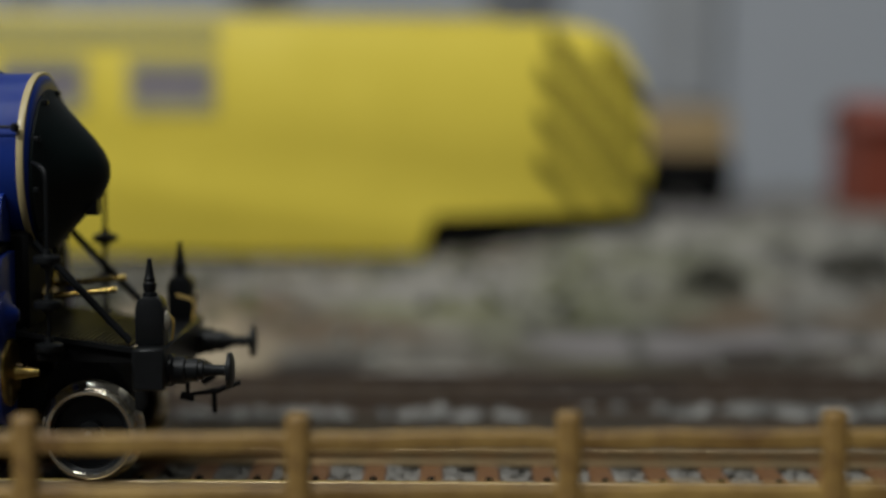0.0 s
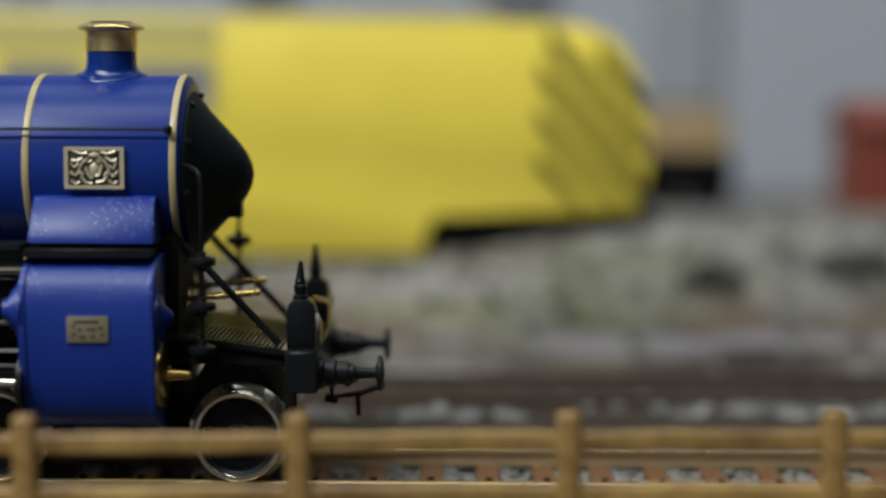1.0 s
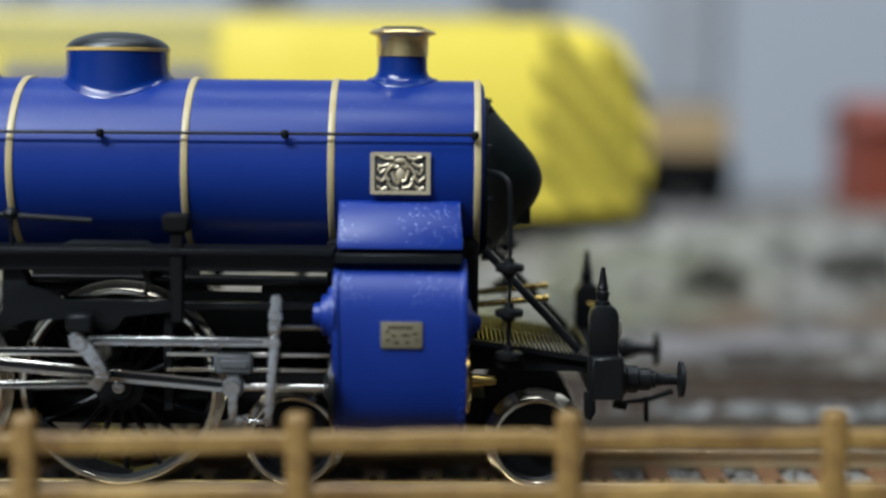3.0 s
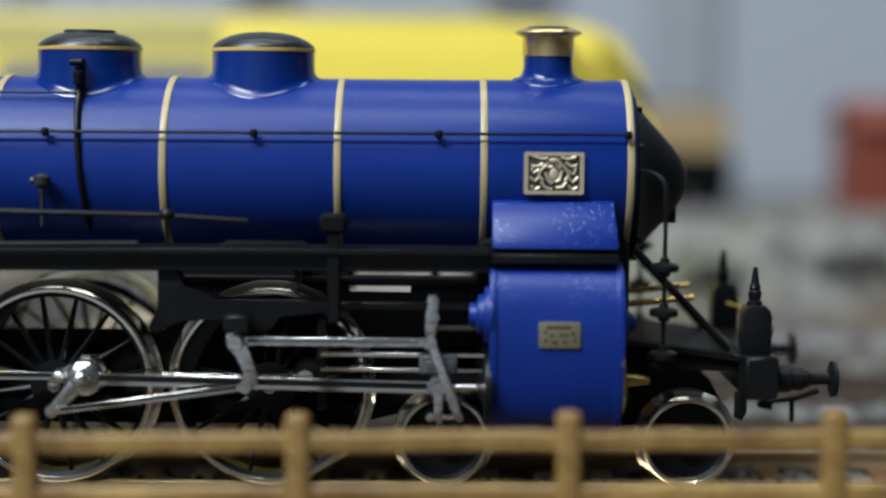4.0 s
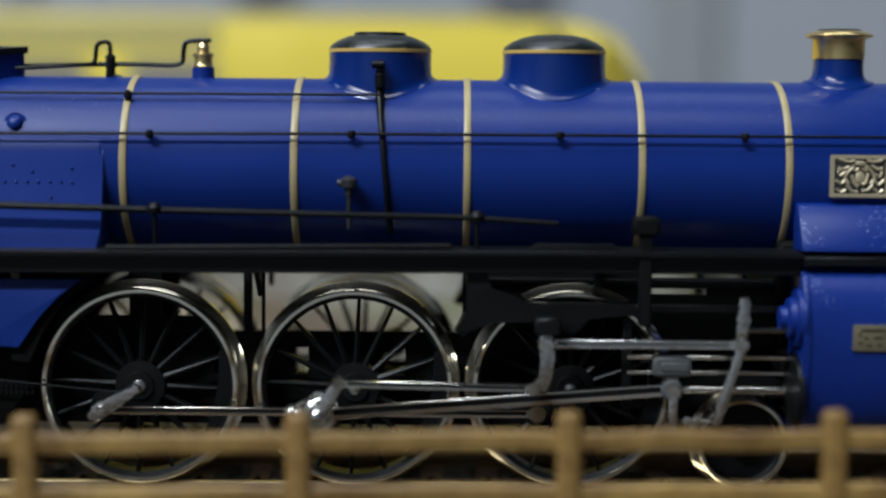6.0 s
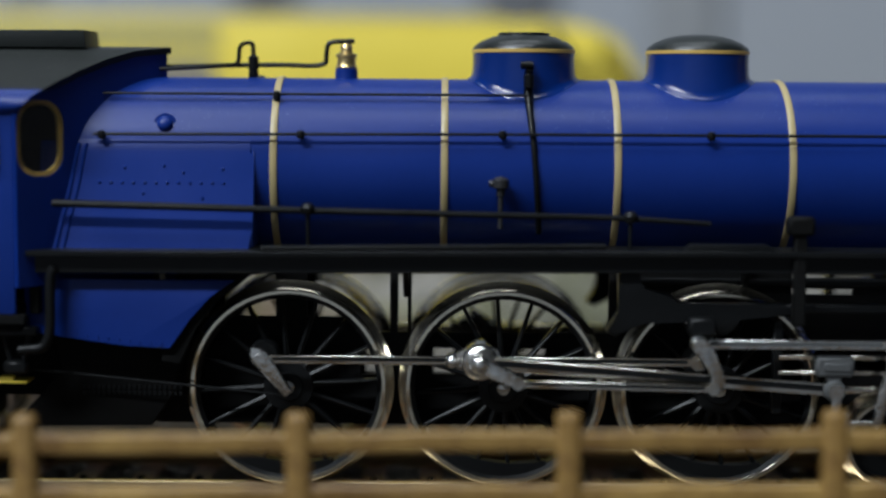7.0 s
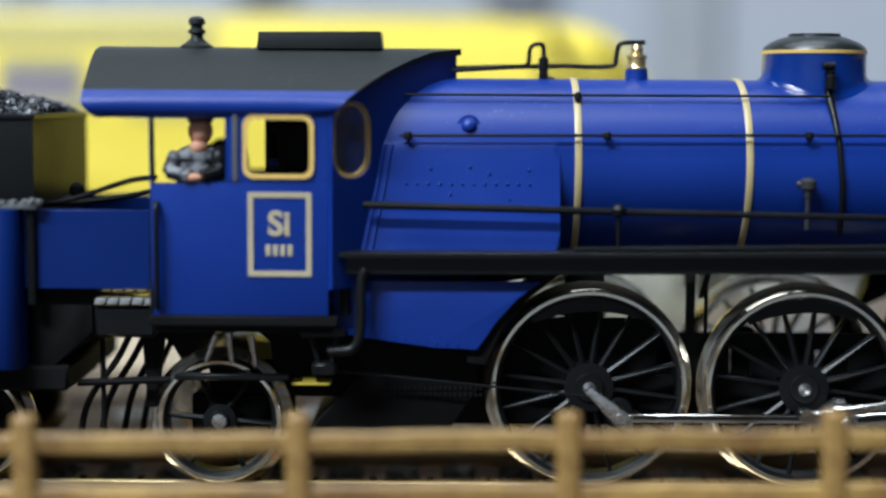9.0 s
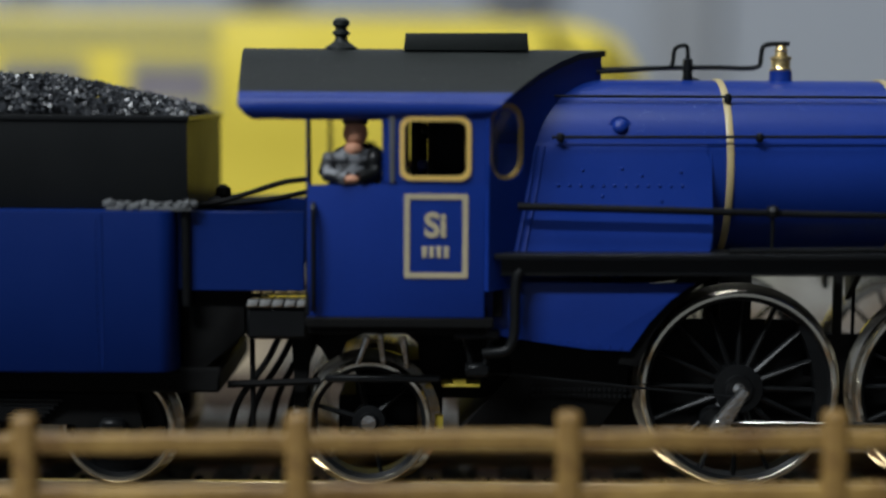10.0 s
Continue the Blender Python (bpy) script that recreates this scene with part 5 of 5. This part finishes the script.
        p("window_pillar", bm, BLUE, parent=wall)
        w = p("window_frame", frame_ring(B(), rounded(-94.32, -86.98, 33.5, 40.05, 1.1), rounded(-93.85, -87.45, 33.97, 39.6, 0.85), side * 15.55, side * 15.2), GOLD_LINE, "gold-lined window frame", wall)
        p("pillar_strip", box(B(), -95.4, -94.85, *sorted((side * 15.25, side * 15.5)), 33.2, 40.1, 0.08), GREY, parent=wall)
        p("rear_pillar", tube(B(), [(-103.75, side * 14.9, 19.4), (-103.75, side * 14.9, 32.9), (-103.75, side * 14.9, 40.2)], [0.45, 0.28, 0.2]), BLACK, parent=wall)
        p("sill_strip", box(B(), -104.2, -84.5, *sorted((side * 15.4, side * 14.2)), 18.05, 19.15, 0.15), MATT, parent=wall)
        p("handrail", tube(B(), bend([(-103.3, side * 15.4, 31.0), (-103.2, side * 16.1, 30.4), (-103.2, side * 16.1, 20.6), (-103.3, side * 15.4, 20.0)]), 0.3), BLACK, parent=wall)
        # class panel: outline, letters, bars for the number
        outline = p("panel_outline", frame_ring(B(), rounded(-93.85, -87.25, 23.35, 32.1, 0.1, 2), rounded(-93.3, -87.8, 23.9, 31.55, 0.05, 2), side * 15.42, side * 15.28), CREAM, "cream panel outline", wall)
        curve = bpy.data.curves.new("letters", "FONT")
        curve.body, curve.align_x, curve.align_y = "Si", "CENTER", "CENTER"
        curve.size, curve.extrude, curve.offset = 3.5 * MM, 0.05 * MM, 0.11 * MM
        tmp = bpy.data.objects.new("tmp", curve)
        me = bpy.data.meshes.new_from_object(tmp)
        bpy.data.objects.remove(tmp)
        me.materials.append(CREAM)
        t = new("letters", me)
        t.parent = outline
        t.matrix_basis = mpose(-90.6, side * 15.37, 28.75, 90, 0, 0 if side < 0 else 180)
        for k in range(4):
            p("number_bar", box(B(), -92.0 + 0.76 * k, -91.5 + 0.76 * k, *sorted((side * 15.28, side * 15.4)), 25.45, 26.65, 0.05), CREAM, "cream bar", outline)
        # pointed front sheet with an oblong window
        a, b = Vector((-85.5, side * 15.2, 0)), Vector((-72.6, 0, 0))
        d = (b - a).normalized()
        n = Vector((-d.y, d.x, 0)) * (-side)
        L = (b - a).length

        def put(u, z, off, a=a, d=d, n=n):
            q = a + d * u + n * off
            return (q.x, q.y, z)

        u0, u1, z0, z1 = 0.2, 6.05, 33.5, 41.45
        bm = B()
        ins = rounded(u0, u1, z0, z1, 2.4, 5)
        outs = rounded(0.0, 6.7, 33.0, 41.9, 0.1, 5)
        frame_ring(bm, outs, ins, 0.0, -0.5, lambda u, z, off: put(u, z, off))
        for q in ([(0, 22.0), (L, 22.0), (L, 33.0), (0, 33.0)], [(6.7, 33.0), (L, 33.0), (L, 46.9), (9.5, 45.2), (6.7, 43.5)], [(0.6, 41.9), (6.7, 41.9), (6.7, 43.2), (3, 42.1)]):
            lo = [bm.verts.new(put(u, z, 0)) for u, z in q]
            hi = [bm.verts.new(put(u, z, -0.5)) for u, z in q]
            bm.faces.new(lo), bm.faces.new(hi[::-1])
            for i in range(len(q)):
                j = (i + 1) % len(q)
                bm.faces.new((lo[i], lo[j], hi[j], hi[i]))
        sheet = p("front_sheet", bm, BLUE, "blue pointed cab front")
        p("window_frame", frame_ring(B(), rounded(u0 - 0.1, u1 + 0.1, z0 - 0.1, z1 + 0.1, 2.5), rounded(u0 + 0.5, u1 - 0.5, z0 + 0.45, z1 - 0.45, 2.0), 0.2, -0.3, lambda u, z, off: put(u, z, off)), GOLD_LINE, "gold-lined window frame", sheet)
        pane = B()
        ring = rounded(u0 + 0.1, u1 - 0.1, z0 + 0.1, z1 - 0.1, 2.3)
        lo = [pane.verts.new(put(u, z, -0.15)) for u, z in ring]
        hi = [pane.verts.new(put(u, z, -0.3)) for u, z in ring]
        pane.faces.new(lo), pane.faces.new(hi[::-1])
        for i in range(len(ring)):
            j = (i + 1) % len(ring)
            pane.faces.new((lo[i], lo[j], hi[j], hi[i]))
        p("pane", pane, GLASS, "clear window pane", sheet).visible_shadow = False
        # edge bead where boiler cladding meets the cab
        for gap in (0.15, 0.95):
            p("cladding_bead", tube(B(), [put(L * k / 16, BOILER_Z + math.sqrt(max(0, 10.1 ** 2 - min(10.09, abs(put(L * k / 16, 0, 0)[1])) ** 2)), gap) for k in range(6, 17)], 0.26), BLUE, parent=sheet)
    p("backhead", box(B(), -91.5, -80, -9.5, 9.5, 20, 43.5, 1.2), MATT, "black boiler backhead inside the cab")
    p("firehole_plate", box(B(), -93.4, -91.6, -4.0, 9.0, 20.2, 43.0, 0.8), MATT, "black plate of the boiler backhead")
    p("regulator", box(B(), -92.7, -91.4, -6, -5, 34.0, 35.2, 0.3), BLUE, "small blue control box")
    p("gauge", lathe(B(), [(0, -92.3), (0.7, -92.2), (0.7, -91.4), (0, -91.3)], (0, -4.5, 38.2), "X", 16), BLACK)
    # plain dark shape added low behind the cab opening
    p("tool_locker", prism(B(), [(-102.6, 20.0), (-97.2, 20.0), (-97.3, 34.4), (-98.2, 36.6), (-100.4, 36.9), (-102.6, 35.6)], 8.0, 12.5, 0.3), MATT, "dark locker at the back of the cab")
    p("cab_floor", box(B(), -104, -85.2, -14.2, 14.2, 17.2, 20.0, 0.2), MATT)
    p("cab_bulkhead", box(B(), -84.5, -83.5, -13.5, 13.5, 19, 33, 0.1), MATT)
    # trailing frame, steps, brake gear
    p("trailing_frame", prism(B(), [(-105.6, 17.3), (-105.6, 16.4), (-103.0, 14.6), (-102.2, 12.6), (-101.2, 12.6), (-100.6, 15.4), (-98.0, 16.6), (-94.0, 16.6), (-92.4, 15.2), (-91.8, 9.0), (-82, 9.0), (-82, 17.3)], -6.8, 6.8, 0.2), MATT)
    p("axle_stay", box(B(), -99.4, -92.0, -6.2, 6.2, 9.0, 13.0, 0.3), MATT)
    p("axle_guard", box(B(), -101.3, -92.6, -6.4, 6.4, 4.6, 9.2, 0.3), MATT)
    bm = B()
    box(bm, -88.6, -83.8, -13.6, -11.6, 16.6, 17.6, 0.15)
    tube(bm, [(-87.6, -13, 17.2), (-86.6, -13, 13.4)], 0.3)
    tube(bm, [(-84.6, -13, 17.2), (-85.4, -13, 13.4)], 0.3)
    box(bm, -87.4, -84.8, -13.8, -11.8, 12.6, 14.0, 0.3)
    p("cab_step", bm, BLACK)
    bm = box(B(), -89.9, -85.7, -10.4, -7.5, 10.9, 11.25, 0.1)
    box(bm, -88.7, -87.2, -10.4, -9.6, 11.2, 11.8, 0.1)
    box(bm, -90.4, -89.7, -7.9, -7.3, 5.8, 7.3, 0.1)
    p("bracket_stem", box(B(), -90.3, -89.8, -7.3, -6.6, 5.9, 9.3, 0.1), MATT)
    p("yellow_spring", bm, YELLOW, "yellow painted spring bracket")
    for a, b in (((-97.8, 16.5), (-98.9, 13.6)), ((-96.5, 16.8), (-96.1, 13.5)), ((-94.1, 16.5), (-93.6, 13.2))):
        p("spring_link", tube(B(), [(a[0], -11.4, a[1]), (b[0], -11.4, b[1])], [0.38, 0.28]), PEWTER, "bright spring link")
    p("spring", box(B(), -102.4, -90.0, -11.2, -10.5, 11.5, 12.3, 0.2), BLACK)
    st = p("fall_plate", box(B(), -110.9, -104.3, -11.8, -4, 19.5, 19.9, 0.1), BLACK, "dark footplate between cab and tender")
    for k in range(5):
        x = -110.7 + 1.32 * k
        for z, m in ((19.75, NICKEL), (20.75, BRASS)):
            dy = 0 if m is NICKEL else 3
            p("tread_bar", prism(B(), [(x, z), (x + 1.15, z), (x + 1.35, z + 0.75), (x + 0.2, z + 0.75)], -12.2 + dy, -8 + dy, 0.08), m, "bright tread bar", st)
    p("drag_box", box(B(), -110.8, -104.2, -11.8, 11.8, 16.2, 19.7, 0.4), BLACK, parent=st)
    for k, x in enumerate((-109.6, -108.2, -106.6, -105.4)):
        p("coupling_hose", tube(B(), bend([(x + 2.2, -9 + 2 * k, 16.4), (x + 0.8, -9.5 + 2 * k, 13.4), (x - 2.6 + 0.5 * k, -9.5 + 2 * k, 9.0), (x - 3.6 + 0.5 * k, -9 + 2 * k, 4.2)]), 0.36), MATT, "thin black hanging hose")
    p("hanger_rod", tube(B(), [(-110.4, -9.6, 16.4), (-110.3, -9.6, 4.5)], 0.3), MATT)
    p("brake_hanger", prism(B(), [(-106.4, 16.4), (-103.9, 16.4), (-104.4, 12.4), (-104.9, 8.0), (-106.0, 8.0), (-105.8, 12.0)], -8.6, -6.8, 0.2), MATT)
    p("brake_beam", tube(B(), [(-113, -10, 11.0), (-103, -10, 11.4)], 0.4), MATT)


def build_driver():
    """Painted plastic driver figurine leaning on the cab side, one mesh."""
    bm = B()
    def blob(x, y, z, rx, ry, rz, mi):
        r = bmesh.ops.create_icosphere(bm, subdivisions=3, radius=1, matrix=Matrix.Translation((x, y, z)) @ Matrix.Diagonal((rx, ry, rz, 1)))
        for f in {f for v in r["verts"] for f in v.link_faces}:
            f.material_index = mi
    blob(-99.4, -12.6, 33.6, 2.3, 1.5, 3.6, 0)
    blob(-99.3, -12.7, 35.6, 2.55, 1.35, 1.3, 0)
    blob(-99.05, -12.9, 38.3, 1.3, 1.25, 1.5, 1)
    blob(-99.2, -13.2, 36.6, 1.0, 0.95, 0.85, 1)
    blob(-99.1, -12.7, 39.6, 1.4, 1.4, 0.75, 3)
    blob(-97.0, -13.0, 35.3, 1.1, 1.5, 1.6, 2)
    for a, b in (((-101.7, -12.8, 35.8), (-102.1, -14.2, 34.1)), ((-102.1, -14.2, 34.1), (-99.8, -15.2, 33.6)), ((-97.2, -12.8, 35.8), (-96.9, -14.2, 34.2)), ((-96.9, -14.2, 34.2), (-98.6, -15.2, 33.6))):
        n = len(bm.faces)
        tube(bm, [a, b], 0.78, 10)
        bm.faces.ensure_lookup_table()
        for f in bm.faces[n:]:
            f.material_index = 2 if a[0] > -97.5 else 0
    blob(-99.6, -15.2, 33.55, 1.1, 0.6, 0.45, 1)
    box(bm, -101.2, -97.6, -13.8, -11.6, 20.05, 31.5, 0.6)
    d = part("driver_figurine", bm, [CLOTH, SKIN, BLACK, CAP], None)
    tagged(d, "painted plastic driver figurine in a grey overall", "figurine")
    KEYED.append((d, ("train",)))


def build_tender():
    t = empty("tender", "blue model tender with black bunker and heaped coal", "tender")
    KEYED.append((t, ("train",)))

    def p(name, bm, mat, label="", parent=None, **kw):
        return part(name, bm, mat, parent or t, label, **kw)

    plan = [(-205, -15.3), (-119.5, -15.3), (-118.5, -15.0), (-117.9, -14.2), (-117.8, -13), (-117.8, 13), (-117.9, 14.2), (-118.5, 15.0), (-119.5, 15.3), (-205, 15.3)]
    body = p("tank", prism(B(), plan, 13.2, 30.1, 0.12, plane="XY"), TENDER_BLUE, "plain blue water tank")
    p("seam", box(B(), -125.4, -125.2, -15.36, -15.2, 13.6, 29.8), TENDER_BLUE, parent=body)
    bm = B()
    for k in range(18):
        lathe(bm, [(0.13, 0.05), (0.1, -0.07), (0, -0.1)], (-125.9, -15.33, 14.2 + 0.88 * k), "Y", 8)
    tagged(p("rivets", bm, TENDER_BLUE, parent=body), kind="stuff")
    bk = p("bunker", prism(B(), [(-205, -12.2), (-116.8, -12.2), (-116.8, 12.2), (-205, 12.2)], 30.1, 39.9, 0.1, plane="XY"), GLOSS, "glossy black bunker")
    p("bunker_rim", prism(B(), [(-205, -12.4), (-116.6, -12.4), (-116.6, 12.4), (-205, 12.4)], 39.4, 40.0, 0.1, plane="XY"), BLACK, parent=bk)
    # coal: a heap of angular lumps
    rnd = random.Random(21)
    verts, faces = [], []
    for _ in range(9500):
        x, y = rnd.uniform(-204, -117.2), rnd.uniform(-11.8, 11.8)
        h = 39.7 + 4.5 * min(1, max(0, (-114.5 - x) / 19)) ** 0.8 * (1 - (abs(y) / 12.6) ** 2.6) + 0.25 * noise.noise(Vector((x * .4, y * .4, 0)))
        s = rnd.uniform(0.32, 0.66)
        z = h - rnd.uniform(0, 0.5)
        base = len(verts)
        q = Euler((rnd.uniform(0, 6), rnd.uniform(0, 6), rnd.uniform(0, 6))).to_matrix()
        for v in ((-1, -.7, -.6), (1, -.8, -.5), (.9, .8, -.7), (-.8, .9, -.6), (-.7, -.6, .7), (.8, -.7, .6), (.6, .7, .8), (-.9, .6, .6)):
            c = q @ (Vector(v) * s * 0.62 * rnd.uniform(0.75, 1.2))
            verts.append(((x + c.x) * MM, (y + c.y) * MM, (z + c.z) * MM))
        for f in ((0, 3, 2, 1), (4, 5, 6, 7), (0, 1, 5, 4), (1, 2, 6, 5), (2, 3, 7, 6), (3, 0, 4, 7)):
            faces.append([base + i for i in f])
    me = bpy.data.meshes.new("coal_load")
    me.from_pydata(verts, [], faces)
    me.materials.append(COAL)
    ob = new("coal_load", me)
    ob.parent = t
    tagged(ob, "heaped shiny black coal", kind="stuff")
    p("coal_bed", prism(B(), [(-204, 38), (-204, 42.0), (-136, 42.0), (-128, 41.0), (-121, 39.8), (-117.5, 39.2), (-117.5, 38)], -8, 8, 0.4), COAL, parent=bk)
    # front panel towards the cab
    for side in (-1, 1):
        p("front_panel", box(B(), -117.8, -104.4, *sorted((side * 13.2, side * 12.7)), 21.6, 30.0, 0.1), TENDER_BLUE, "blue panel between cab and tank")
        p("panel_strip", tube(B(), [(-116.8, side * 13.4, 20.0), (-116.8, side * 13.4, 30.3)], 0.5), BLACK)
    rnd = random.Random(5)
    bm = B()
    for k in range(26):
        x = -125 + 9.2 * k / 25
        bmesh.ops.create_icosphere(bm, subdivisions=1, radius=rnd.uniform(0.35, 0.6), matrix=Matrix.Translation((x, -13.9 + rnd.uniform(-.3, .3), 30.55 + rnd.uniform(-.1, .3))))
    box(bm, -125, -116, -14.4, -13.4, 30.05, 30.5, 0.1)
    p("tool_strip", bm, GREY, "grey moulded tools along the tank top")
    for a in ([(-103.9, -12, 33.4), (-106.5, -11.5, 33.1), (-109.0, -11, 32.3), (-113, -10, 30.9), (-117.3, -10, 30.2)], [(-104, -10, 32.0), (-108, -9.5, 31.0), (-113, -9, 30.5), (-117, -9, 30.2)]):
        p("hose", tube(B(), bend(a), 0.29), MATT, "black rubber hose")
    bm = lathe(B(), [(0.3, 30.1), (0.9, 30.2), (0.9, 30.9), (0.4, 31.2), (0, 31.3)], (-114.4, -8, 0), "Z", 12)
    lathe(bm, [(0.3, 30.5), (0.9, 31.2), (0.8, 31.9), (0.3, 32.3), (0, 32.3)], (-114.2, -4, 0), "Z", 12)
    p("hand_brake", bm, MATT)
    fr = p("frame", box(B(), -204, -113.5, -12.5, 12.5, 10.5, 13.2, 0.3), MATT)
    p("front_beam", prism(B(), [(-117.6, 21.6), (-111.0, 21.6), (-110.8, 17), (-112, 15.5), (-115, 13.3), (-117.6, 12.0)], -11.8, 11.8, 0.3), MATT, parent=fr)
    m = wheel_meshes(R_TENDER, 0.75, 10, 1.6, "tender")
    for x in (-125.1, -145.5, -172, -192.4):
        p("axle", tube(B(), [(x, -8, R_TENDER), (x, 8, R_TENDER)], 0.8, 12), MATT)
        for side in (-1, 1):
            build_wheel(t, "tender_wheel", x, side, R_TENDER, 0.75, 0, 1.6, m, False, "tender wheel with bright tyre", disc=True)
    for x in (-135.3, -182.2):
        for side in (-1, 1):
            bg = p("bogie_side", prism(B(), [(x - 13.5, 6.2), (x - 12, 4.4), (x - 8.4, 4.4), (x - 6, 7), (x + 6, 7), (x + 8.4, 4.4), (x + 12, 4.4), (x + 13.5, 6.2), (x + 12.6, 10.3), (x - 12.6, 10.3)], *sorted((side * 10.4, side * 11.6)), 0.2), MATT)
            for dx in (-10.2, 10.2):
                p("axle_box", box(B(), x + dx - 1.4, x + dx + 1.4, *sorted((side * 11.4, side * 12.6)), 4.8, 7.6, 0.4), BLACK, parent=bg)
            bm = B()
            for k in range(6):
                box(bm, x - 5 + 0.5 * k, x + 5 - 0.5 * k, *sorted((side * 11.5, side * 12.3)), 9.4 - 0.42 * k, 9.75 - 0.42 * k)
            p("leaf_spring", bm, BLACK, parent=bg)


def motions():
    for ob, how in KEYED:
        walk(ob, [(t, part_pose(t, how)) for t in STEPS])


build_locomotive()
build_driver()
build_tender()
build_ballast("ballast", "pale grey ballast stones between and beside the rails", near_ballast, 15000, 3, (0.3, 0.68))
build_ballast("scree", "loose pale and dark stones strewn over the bank", bank_scree, 300, 12, (0.6, 1.9), SCREE)
build_ballast("grass_tufts", "olive green and brown tufts on the bank", bank_tufts, 110, 15, (0.6, 1.7), TUFT, "grass")
build_ballast("verge_stones", "scattered pale stones along the verge", verge_ballast, 290, 6, (0.8, 1.7), PALE_STONE)
motions()
